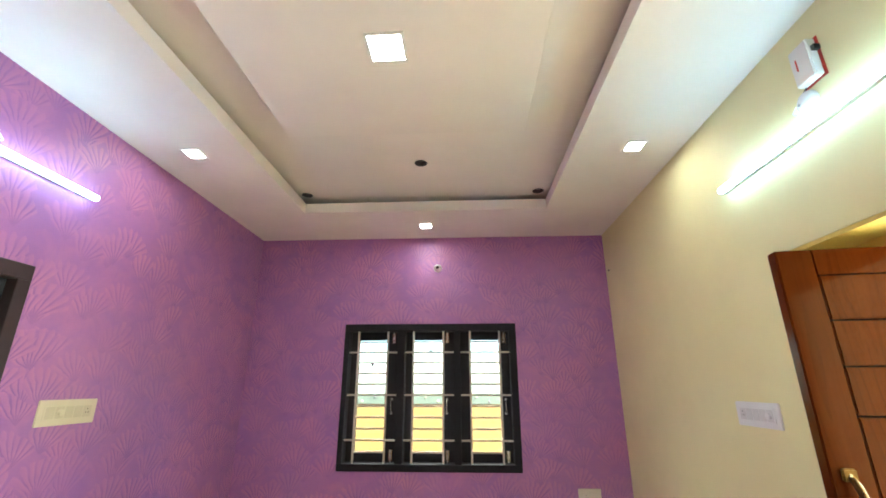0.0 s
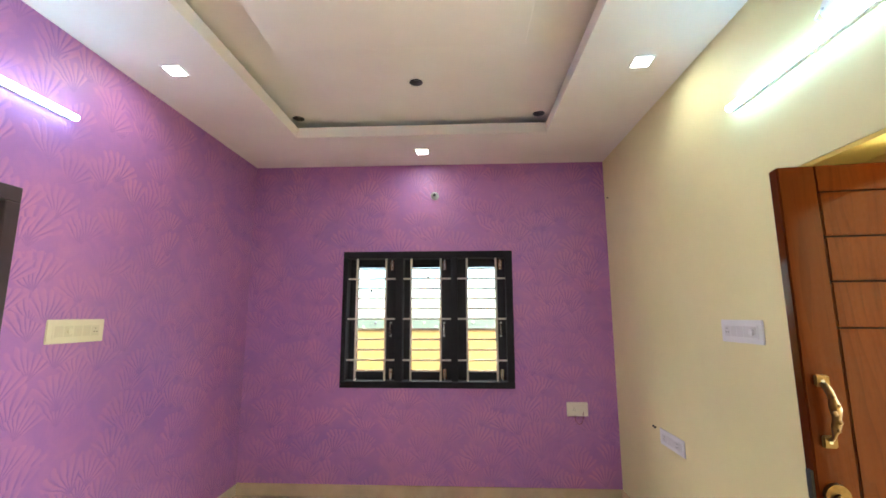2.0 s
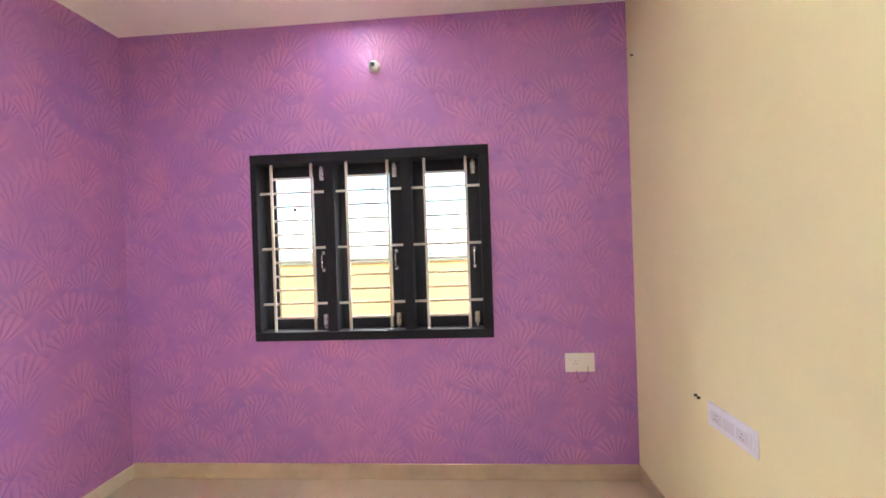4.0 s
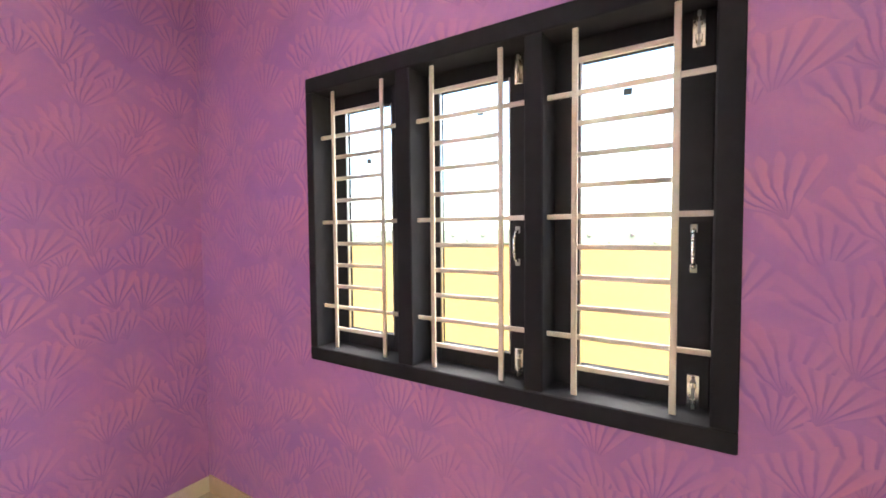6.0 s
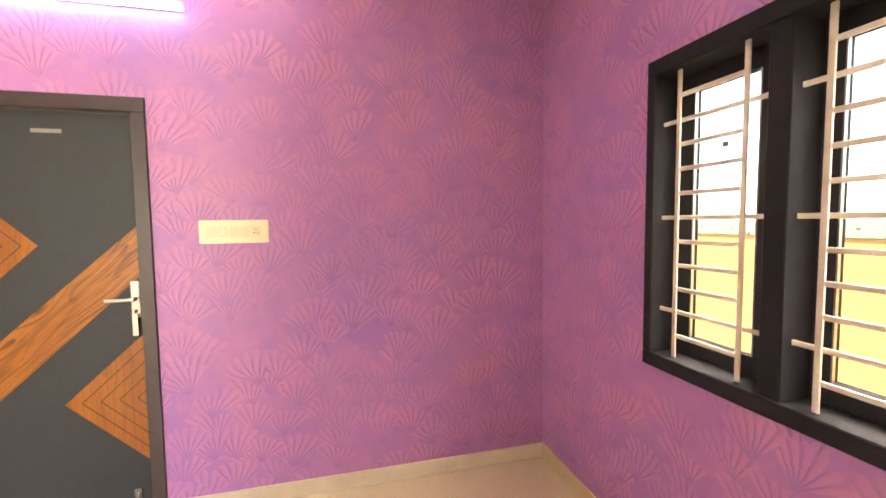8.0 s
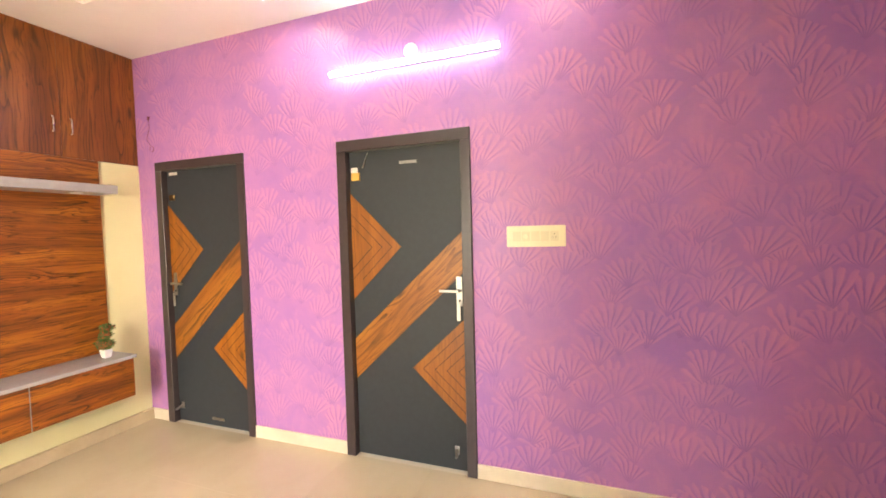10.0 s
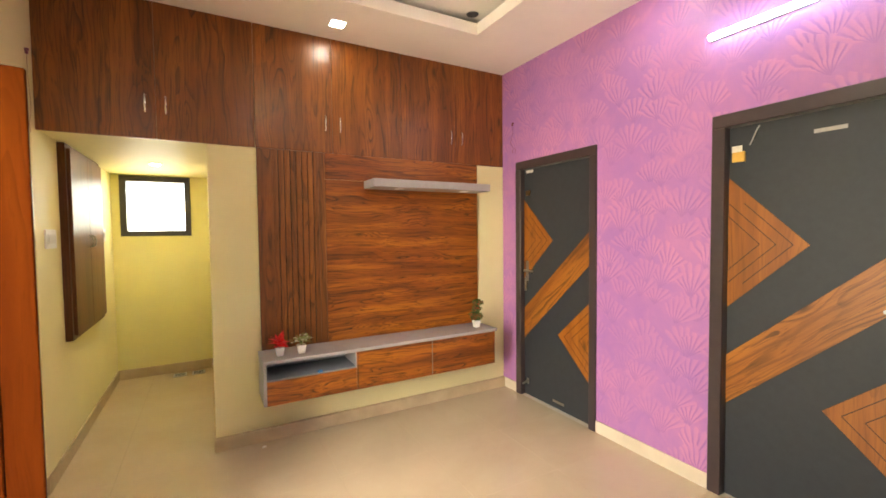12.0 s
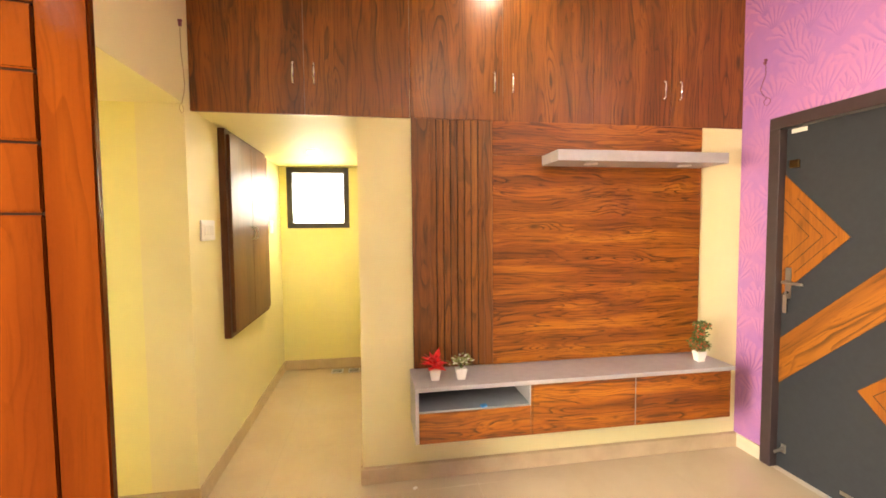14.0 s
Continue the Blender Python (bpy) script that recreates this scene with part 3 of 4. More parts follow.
# ---------------------------------------------------------------- the barred window
def window_north():
    w = thing("window_1", (0.114, NORTH, 0.90), "dark enamelled three-bay window with cream steel bars", "window", "", "structure")
    x0, x1, z0, z1 = -0.664, 0.892, 0.90, 2.12
    f0, f1 = NORTH - 0.010, NORTH + 0.135
    ix0, ix1, iz0, iz1 = -0.622, 0.832, 0.957, 2.058
    fr = part("window_frame", box((x0, f0, z0), (x1, f1, iz0), 0.004), FRAME_WIN, w, "dark bottom rail")
    part("head", box((x0, f0, iz1), (x1, f1, z1), 0.004), FRAME_WIN, w)
    part("jamb", box((x0, f0, iz0), (ix0, f1, iz1), 0.004), FRAME_WIN, w)
    part("jamb", box((ix1, f0, iz0), (x1, f1, iz1), 0.004), FRAME_WIN, w)
    # rebate behind the sashes
    for a, b in ((x0, ix0 + 0.03), (-0.206, -0.078), (0.302, 0.422), (ix1 - 0.03, x1)):
        part("rebate", box((a, NORTH + 0.1435, z0), (b, NORTH + 0.165, z1)), FRAME_WIN, w)
    for a, b in ((z0, iz0 + 0.03), (iz1 - 0.03, z1)):
        part("rebate", box((x0, NORTH + 0.1652, a), (x1, NORTH + 0.185, b)), FRAME_WIN, w)
    for a, b in ((-0.176, -0.108), (0.332, 0.392)):
        part("mullion", box((a, f0 + 0.006, iz0), (b, f1, iz1), 0.004), FRAME_WIN, w)
    bays = ((ix0, -0.176, -0.546, -0.284, (-0.540, -0.270)), (-0.108, 0.332, -0.052, 0.238, (-0.034, 0.237)), (0.392, ix1, 0.474, 0.743, (0.479, 0.745)))
    stickers = ((-0.425, 1.765), (0.115, 1.89), (0.61, 1.875))
    for (a, b, g0, g1, bars), (sx, sz), inset in zip(bays, stickers, (0.055, 0.066, 0.045)):
        s0, s1 = NORTH + 0.110, NORTH + 0.142
        sash = part("sash", boxes(((a + 0.002, s0, iz0 + 0.002), (g0, s1, iz1 - 0.002)), ((g1, s0, iz0 + 0.002), (b - 0.002, s1, iz1 - 0.002)),
                                  ((g0, s0, iz0 + 0.002), (g1, s1, 1.029)), ((g0, s0, 1.985), (g1, s1, iz1 - 0.002)), bevel=0.002), FRAME_WIN, w)
        pane = part("pane", box((g0, s0 + 0.018, 1.029), (g1, s0 + 0.022, 1.985)), GLASS, sash, "clear glass pane")
        pane.visible_shadow = False
        part("sticker", box((sx - 0.012, s0 + 0.0165, sz - 0.010), (sx + 0.012, s0 + 0.0175, sz + 0.010)), BLACK, sash, "small dark sticker")
        # aluminium bead round the glass
        bead = boxes(((g0, s0 - 0.001, 1.029), (g0 + 0.005, s0 + 0.010, 1.985)), ((g1 - 0.005, s0 - 0.001, 1.029), (g1, s0 + 0.010, 1.985)))
        part("glazing_bead", bead, STEEL, sash)
        # grille
        for x in bars:
            part("upright_bar", box((x - 0.0088, NORTH + 0.028, iz0), (x + 0.0088, NORTH + 0.036, iz1), 0.0015), BAR, w, "cream flat steel bar")
        for i in range(11):
            z = 1.962 - i * 0.0918
            long = i in (1, 5, 9)
            p, q = (a, b) if long else (bars[0] + 0.009, bars[1] - 0.009)
            dy = 0.0 if not long else 0.008
            part("cross_bar", box((p, NORTH + 0.028 + dy, z - 0.0078), (q, NORTH + 0.036 + dy, z + 0.0078), 0.0015), BAR, w, "cream flat steel bar")
        # pull handle and two tower bolts on the lock side
        hx = b - inset
        y = s0
        pts = [(hx, y, 1.462), (hx, y - 0.022, 1.452), (hx, y - 0.030, 1.43), (hx, y - 0.032, 1.408), (hx, y - 0.030, 1.386), (hx, y - 0.022, 1.364), (hx, y, 1.354)]
        hd = part("pull_handle", ring_of(pts, 0.0060, 8), CHROME, sash, "curved steel pull handle", True)
        part("end_plate", boxes(((hx - 0.009, y - 0.004, 1.452), (hx + 0.009, y, 1.476)), ((hx - 0.009, y - 0.004, 1.340), (hx + 0.009, y, 1.364)), bevel=0.002), STEEL, sash)
        for zc in (2.005, 1.003):
            part("tower_bolt", boxes(((hx - 0.012, y - 0.003, zc - 0.048), (hx + 0.020, y, zc + 0.048)), ((hx - 0.004, y - 0.014, zc + 0.012), (hx + 0.012, y - 0.003, zc + 0.030)),
                                     ((hx - 0.004, y - 0.014, zc - 0.034), (hx + 0.012, y - 0.003, zc - 0.016)), bevel=0.0015), CHROME, sash, "bright steel tower bolt plate")
            part("bolt_rod", rod((hx + 0.004, y - 0.010, zc - 0.045), (hx + 0.004, y - 0.010, zc + 0.046), 0.0045), STEEL, sash)
    return w


window_north()


def window_passage():
    w = thing("window_2", (1.38, -3.29, 1.487), "small dark-framed passage window with frosted louvres", "window", "", "structure")
    x0, x1, z0, z1 = 1.072, 1.692, 1.475, 2.100
    y0, y1 = -3.37, -3.282
    for a, b in (((x0, y0, z0), (x1, y1, z0 + 0.055)), ((x0, y0, z1 - 0.055), (x1, y1, z1)), ((x0, y0, z0 + 0.055), (x0 + 0.055, y1, z1 - 0.055)), ((x1 - 0.055, y0, z0 + 0.055), (x1, y1, z1 - 0.055))):
        part("frame_member", box(a, b, 0.003), FRAME_FAR, w)
    for i in range(6):
        z = z0 + 0.095 + i * 0.081
        bm = box((x0 + 0.055, -0.0025, -0.046), (x1 - 0.055, 0.0025, 0.046))
        bmesh.ops.rotate(bm, verts=bm.verts, matrix=Matrix.Rotation(radians(35), 3, "X"))
        bmesh.ops.translate(bm, verts=bm.verts, vec=(0, -3.34, z))
        ob = part("louvre", bm, GLASS, w, "glass louvre blade")
        ob.visible_shadow = False
    return w


window_passage()


# ---------------------------------------------------------------- room doors
def inner_door(name, y0, lever_low_side, label):
    """A slate laminate door with veneer inlays in a dark frame. y0: the frame's low end; 0.915 wide, 2.105 high."""
    y1 = y0 + 0.915 if not lever_low_side else y0 + 0.909
    d = thing(name, (WEST, (y0 + y1) / 2, 0), label, "door", "doors in the purple wall", "structure")
    fx0, fx1 = WEST - 0.09, WEST + 0.016
    part("jamb", box((fx0, y0, 0), (fx1, y0 + 0.068, 2.035), 0.003), FRAME, d)
    part("jamb", box((fx0, y1 - 0.062, 0), (fx1, y1, 2.035), 0.003), FRAME, d)
    part("head", box((fx0, y0, 2.0352), (fx1, y1, 2.105), 0.003), FRAME, d)
    a, b = y0 + 0.071, y1 - 0.065
    lx = WEST - 0.030
    leaf = part("leaf", box((lx - 0.035, a, 0.008), (lx, b, 2.032), 0.002), SLATE, d, "slate grey laminated leaf")
    k = (b - a) / 0.779

    def Y(u):
        return a + u * k

    def inlay(outline, material, nm):
        part(nm, prism([(Y(u), z) for u, z in outline], 0, lx, lx + 0.0025), material, leaf)

    inlay([(0.0, 1.766), (0.363, 1.408), (0.0, 1.058)], INLAY_A, "veneer_triangle")
    inlay([(0.0, 0.794), (0.0, 0.521), (0.779, 1.25), (0.779, 1.507)], INLAY_B, "veneer_band")
    inlay([(0.779, 0.966), (0.420, 0.632), (0.779, 0.297)], INLAY_A, "veneer_triangle")

    # fine dark chevron lines let into the triangles and along the band's edges
    def line(p, q, wd=0.0042):
        p, q = Vector((Y(p[0]), p[1])), Vector((Y(q[0]), q[1]))
        n = (q - p).normalized()
        n = Vector((-n.y, n.x)) * wd / 2
        return [tuple(p + n), tuple(q + n), tuple(q - n), tuple(p - n)]

    lines = []
    for s in (0.30, 0.62, 0.94):
        tip = (0.363 * (1 - s * 0.62), 1.408)
        lines += [((max(0.0, tip[0] - 0.22), tip[1] + (min(tip[0], 0.22)) * 0.986), tip), (tip, (max(0.0, tip[0] - 0.22), tip[1] - (min(tip[0], 0.22)) * 0.964))]
    for s in (0.20, 0.42, 0.64, 0.86):
        u = 0.420 + 0.359 * s
        r = 0.779 - u
        lines += [((0.779, 0.632 + r * 0.93), (u, 0.632)), ((u, 0.632), (0.779, 0.632 - r * 0.933))]
    for p, q in lines:
        part("inlay_line", prism(line(p, q), 0, lx + 0.0026, lx + 0.0032), INLAY_LINE, leaf)
    for p, q in (((0, 0.794), (0.779, 1.507)), ((0, 0.521), (0.779, 1.25)), ((0, 1.766), (0.363, 1.408)), ((0.363, 1.408), (0, 1.058)), ((0.42, 0.632), (0.779, 0.966)), ((0.42, 0.632), (0.779, 0.297))):
        part("inlay_edge", prism(line(p, q, 0.002), 0, lx + 0.0026, lx + 0.0032), INLAY_LINE, leaf)
    # lever lock on a long plate
    hu = 0.745 if not lever_low_side else 0.040
    way = -1 if not lever_low_side else 1
    py = Y(hu)
    plate = part("lock_plate", box((lx, py - 0.019, 1.04), (lx + 0.006, py + 0.019, 1.222), 0.003, 2), STEEL, leaf, "brushed steel lock plate")
    part("lever", boxes(((lx + 0.006, py - 0.009, 1.127), (lx + 0.045, py + 0.009, 1.145)), ((lx + 0.034, py, 1.128), (lx + 0.046, py + way * 0.118, 1.144)), bevel=0.003), STEEL, leaf, "steel lever handle")
    part("keyhole", rod((lx + 0.006, py, 1.075), (lx + 0.010, py, 1.075), 0.008), BLACK, plate)
    part("key", boxes(((lx + 0.010, py - 0.0015, 1.066), (lx + 0.026, py + 0.0015, 1.080)), ((lx + 0.022, py - 0.012, 0.955), (lx + 0.0245, py + 0.012, 1.062)), bevel=0.001), STEEL, leaf, "key hanging in the lock")
    # stop at the foot, label strip, brass catch and tape under the head
    sy = Y(0.705) if not lever_low_side else Y(0.045)
    part("door_stop", rod((lx, sy, 0.135), (lx + 0.055, sy - way * 0.01, 0.115), 0.011, 12, 0.008), STEEL, leaf, "steel door stop")
    part("stop_base", box((lx, sy - 0.016, 0.108), (lx + 0.005, sy + 0.016, 0.162), 0.003), STEEL, leaf)
    if not lever_low_side:
        part("maker_strip", box((lx, Y(0.365), 1.932), (lx + 0.002, Y(0.485), 1.950)), STEEL, leaf, "narrow metal label strip")
        part("catch", box((lx, Y(0.018), 1.845), (lx + 0.016, Y(0.080), 1.897), 0.003), AMBER, leaf, "catch wrapped in amber tape")
        part("tape", box((lx + 0.001, Y(0.012), 1.895), (lx + 0.003, Y(0.062), 1.932)), PAPER, leaf, "torn white tape")
        part("chain", ring_of([(lx + 0.006, Y(0.10), 1.925), (lx + 0.008, Y(0.115), 1.955), (lx + 0.006, Y(0.128), 1.99), (lx + 0.004, Y(0.142), 2.02)], 0.004), STEEL, leaf)
    else:
        part("maker_strip", box((lx, Y(0.36), 0.055), (lx + 0.002, Y(0.49), 0.075)), STEEL, leaf, "narrow metal label strip")
        part("catch", box((lx, Y(0.030), 1.800), (lx + 0.014, Y(0.085), 1.846), 0.003), BRASS, leaf, "brass catch")
        part("tape", box((lx + 0.001, Y(0.03), 2.0), (lx + 0.003, Y(0.12), 2.024)), PAPER, leaf, "torn white tape")
    return d


inner_door("door_1", 0.730, False, "slate grey flush door with walnut veneer inlays")
inner_door("door_2", -0.977, True, "slate grey flush door with veneer inlays beside the television wall")


# ---------------------------------------------------------------- double entrance door, both leaves standing open
def entrance_leaf(lock_edge, turn, face, width, thick, st, hinge_st, mid_st, rows, lock, label):
    """One leaf. Local x runs from the lock edge to the hinge edge; face: the side of local y that shows the panels."""
    H, T, G = 2.028, thick, 0.0028
    ob = new("entrance_door")
    ob.empty_display_size = 0.05
    ob.matrix_world = Matrix.Translation((lock_edge[0], lock_edge[1], 0.002)) @ Matrix.Rotation(radians(turn), 4, "Z")
    ORIGIN[ob.name] = Vector()
    tagged(ob, label, "door", "open leaves of the entrance", "structure")

    def bx(x0, x1, y0, y1, z0, z1, bev=0.0, seg=2):
        return box((x0, face * y0, z0), (x1, face * y1, z1), bev, seg)

    part("core", bx(0.004, width - 0.004, -T + 0.002, -0.009, 0.004, H - 0.004), TEAK_GROOVE, ob, "dark core behind the panels")
    part("lock_stile", bx(0, st, -T, 0, 0, H, 0.004), TEAK, ob)
    part("hinge_stile", bx(width - hinge_st, width, -T, 0, 0, H, 0.004), TEAK, ob)
    part("top_rail", bx(st + 0.0005, width - hinge_st - 0.0005, -T, 0, rows[0] + 0.001, H, 0.002), TEAK, ob)
    part("bottom_rail", bx(st + 0.0005, width - hinge_st - 0.0005, -T, 0, 0, 0.16, 0.002), TEAK, ob)
    for a, b in ((st + G, mid_st - G), (mid_st + G, width - hinge_st - G)):
        for d, c in zip(rows, rows[1:] + (0.160,)):
            c, d = c + G, d - G
            part("panel", bx(a, b, -0.02, -0.0015, c, d, 0.004), TEAK, ob)
    for z in (0.25, 1.0, 1.8):
        part("hinge", rod((width + 0.004, -face * 0.034, z - 0.05), (width + 0.004, -face * 0.034, z + 0.05), 0.007), STEEL, ob)
    if lock:
        hx = 0.046
        # a flat cast band that swells in the middle and bows away from the door
        grip = bmesh.new()
        loops = []
        for k in range(17):
            q = k / 16
            z = 1.326 - q * 0.172
            off = 0.010 + 0.026 * math.sin(math.pi * q) ** 0.55
            half = 0.008 + 0.008 * math.sin(math.pi * min(1.0, q * 1.15)) + 0.0025 * math.sin(q * 19.0)
            loops.append([grip.verts.new((hx + 0.010 * math.sin(math.pi * q) + du * half, face * (off + dd), z)) for du, dd in ((-1, 0), (-0.8, 0.006), (0, 0.010), (0.8, 0.006), (1, 0), (0, -0.003))])
        for la, lb in zip(loops, loops[1:]):
            for k in range(6):
                grip.faces.new((la[k], la[k - 1], lb[k - 1], lb[k]))
        grip.faces.new(loops[0])
        grip.faces.new(loops[-1])
        bmesh.ops.recalc_face_normals(grip, faces=grip.faces)
        hd = part("pull_handle", grip, BRASS, ob, "ornate cast brass pull handle", True)
        for z in (1.330, 1.150):
            part("handle_foot", bx(hx - 0.020, hx + 0.020, 0, 0.013, z - 0.018, z + 0.018, 0.004), BRASS, ob)
        for zc, du, r in ((1.288, 0.004, 0.007), (1.262, 0.015, 0.008), (1.240, 0.002, 0.010), (1.214, 0.014, 0.008), (1.190, 0.006, 0.007)):
            part("boss", ball((hx + du, face * 0.043, zc), r * 0.85, (1, 0.55, 1)), BRASS, hd, "", True)
        for z in (1.330, 1.150):
            part("screw", rod((hx, face * 0.0125, z), (hx, face * 0.0145, z), 0.005, 12), STEEL, ob)
        rose = part("lock_rose", rod((hx, 0, 0.997), (hx, face * 0.015, 0.997), 0.034, 24), BRASS, ob, "round brass lock")
        part("lock_barrel", rod((hx, face * 0.015, 0.993), (hx, face * 0.024, 0.993), 0.012, 16), BRASS, rose)
        part("key", bx(hx - 0.002, hx + 0.002, 0.024, 0.046, 0.984, 1.000, 0.001), STEEL, rose)
        pts = [(hx + 0.015 * math.sin(t), face * 0.040, 0.972 + 0.015 * math.cos(t)) for t in np.linspace(0, 2 * math.pi, 13)]
        part("key_ring", ring_of(pts, 0.002), BRASS, rose)
        part("key_chain", ring_of([(hx, face * 0.040, 0.957), (hx + 0.004, face * 0.038, 0.938), (hx - 0.003, face * 0.038, 0.918), (hx + 0.004, face * 0.036, 0.890)], 0.003), STEEL, rose)
        part("latch_plate", bx(-0.009, 0.001, -0.034, -0.008, 0.975, 1.060, 0.002), BLACK, ob, "dark mortice latch plate")
    return ob


entrance_leaf((1.514, 1.3265), -7.4, -1, 0.505, 0.048, 0.114, 0.085, 0.330, (1.938, 1.786, 1.6395, 1.492), True, "polished teak entrance leaf with brass handle, standing open")
entrance_leaf((1.4109, 0.2092), 10.9, 1, 0.515, 0.032, 0.0934, 0.1542, 0.2782, (1.946, 1.807, 1.660, 1.512), False, "polished teak entrance leaf with raised panels, standing open")


# ---------------------------------------------------------------- loft cupboards
def loft_cupboard(x0, x1, splits, label):
    t = thing("loft_cupboard", ((x0 + x1) / 2, -1.5, 2.1), label, "cupboard", "loft cupboards along the ceiling")
    part("carcass", box((x0 + 0.001, -1.795, 2.262), (x1 - 0.001, -1.202, 2.953)), LOFT, t)
    edges = [x0] + splits + [x1]
    for i, (a, b) in enumerate(zip(edges, edges[1:])):
        d = part("cupboard_door", box((a + 0.001, -1.200, 2.096), (b - 0.001, SOUTH + 0.004, 2.953), 0.0015), LOFT, t)
        inner = a if i % 2 else b
        hx = inner + (0.055 if i % 2 else -0.055)
        y = SOUTH + 0.004
        pts = [(hx, y, 2.366), (hx, y + 0.020, 2.362), (hx, y + 0.024, 2.353), (hx, y + 0.024, 2.272), (hx, y + 0.020, 2.263), (hx, y, 2.258)]
        part("bar_handle", ring_of(pts, 0.0065, 8), CHROME, d, "slim steel bar handle", True)
    return t


loft_cupboard(0.608, EAST - 0.002, [1.180], "walnut laminate loft cupboard over the passage opening")
loft_cupboard(-0.505, 0.607, [0.062], "walnut laminate loft cupboard with a pair of doors")
loft_cupboard(WEST + 0.002, -0.506, [-1.030], "walnut laminate loft cupboard in the corner")


# ---------------------------------------------------------------- television wall
def tv_panelling():
    t = thing("wall_panelling", (-0.3, SOUTH, 0.65), "walnut laminate television panel with a fluted side", "wall panel")
    y = SOUTH
    # the near-black back colours in the shade of the deep grooves
    part("fluted_back", box((0.132, y, 0.655), (0.603, y + 0.008, 2.092)), TEAK_GROOVE, t, "dark ground coloured in as groove shade")
    part("flat_strip", box((0.5005, y + 0.0082, 0.656), (0.603, y + 0.020, 2.091), 0.001), FLUTE, t)
    part("flat_strip", box((0.132, y + 0.0082, 0.656), (0.1795, y + 0.020, 2.091), 0.001), FLUTE, t)
    n = 8
    w = (0.503 - 0.177) / n
    for i in range(n):
        a = 0.177 + i * w
        part("flute", box((a + 0.0030, y + 0.0082, 0.656), (a + w - 0.0030, y + 0.020, 2.091), 0.002), FLUTE, t)
    for a, b in ((1.897, 2.092), (0.655, 1.894)):
        part("board", box((-1.243, y, a), (0.130, y + 0.020, b), 0.0015), PANEL, t)
    return t


tv_panelling()


def tv_unit():
    t = thing("tv_unit", (-0.31, -1.0, 0.35), "wall-hung television unit with a grey top and walnut fronts", "tv unit")
    f, bk = -0.885, SOUTH
    part("top_board", box((-1.248, f + 0.010, 0.628), (0.627, bk, 0.652), 0.002), GREY, t, "warm grey laminate top")
    part("side_panel", box((0.606, f, 0.350), (0.625, bk, 0.6278), 0.001), GREY, t)
    part("base_board", box((-1.228, f - 0.020, 0.350), (0.605, bk, 0.366)), GREY, t)
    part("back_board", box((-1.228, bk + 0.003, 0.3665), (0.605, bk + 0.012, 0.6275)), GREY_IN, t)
    part("divider", box((-0.014, f - 0.002, 0.3665), (0.004, bk + 0.0125, 0.6275)), GREY, t)
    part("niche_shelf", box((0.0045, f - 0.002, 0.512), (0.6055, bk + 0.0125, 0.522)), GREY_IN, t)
    part("drawer_front", box((0.0, f - 0.016, 0.350), (0.605, f + 0.002, 0.511), 0.0015), PANEL, t)
    part("cabinet_door", box((-0.6165, f - 0.016, 0.350), (-0.002, f + 0.002, 0.626), 0.0015), PANEL, t)
    part("cabinet_door", box((-1.228, f - 0.016, 0.350), (-0.6210, f + 0.002, 0.626), 0.0015), PANEL, t)
    part("edge_strip", box((-0.6208, f - 0.012, 0.352), (-0.6167, f + 0.0015, 0.626)), GREY_IN, t)
    part("edge_strip", box((-0.012, f + 0.0025, 0.352), (-0.0095, f + 0.004, 0.626)), BLACK, t)
    return t


tv_unit()


def wall_shelf():
    t = thing("wall_shelf", (-0.70, SOUTH + 0.02, 1.835), "warm grey floating shelf on the television panel", "shelf")
    sh = part("shelf_box", box((-1.225, -0.935, 1.834), (-0.172, SOUTH + 0.0205, 1.894), 0.002), GREY, t)
    for x in (-0.42, -1.02):
        part("puck_light", rod((x, -1.04, 1.8285), (x, -1.04, 1.8338), 0.038, 24), PLASTIC, sh, "small white puck light, switched off")
    return t


wall_shelf()


# ---------------------------------------------------------------- pot plants
def pot(t, x, y, z, w, h):
    bm = bmesh.new()
    m = Matrix.Translation((x, y, z + h / 2)) @ Matrix.Rotation(radians(45), 4, "Z")
    bmesh.ops.create_cone(bm, cap_ends=True, segments=4, radius1=w * 0.50, radius2=w * 0.72, depth=h, matrix=m)
    bmesh.ops.bevel(bm, geom=bm.edges[:], offset=0.003, segments=2, affect="EDGES")
    return part("pot", bm, POT, t, "white tapered square pot")


def leaf_mesh(bm, base, way, length, width, up):
    """One pointed leaf with a fold, as a small closed blade."""
    way = Vector(way).normalized()
    side = way.cross(Vector((0, 0, 1)))
    side = side.normalized() if side.length > 1e-3 else Vector((1, 0, 0))
    nrm = side.cross(way)
    b = Vector(base)
    mid = b + way * length * 0.5 + nrm * up
    tip = b + way * length
    vs = [bm.verts.new(p) for p in (b, mid + side * width / 2 - nrm * 0.0015, tip, mid - side * width / 2 - nrm * 0.0015, mid + nrm * 0.0025)]
    for a, c in ((0, 1), (1, 2), (2, 3), (3, 0)):
        bm.faces.new((vs[a], vs[c], vs[4]))
        bm.faces.new((vs[c], vs[a], bm.verts.new(mid - nrm * 0.0025)))


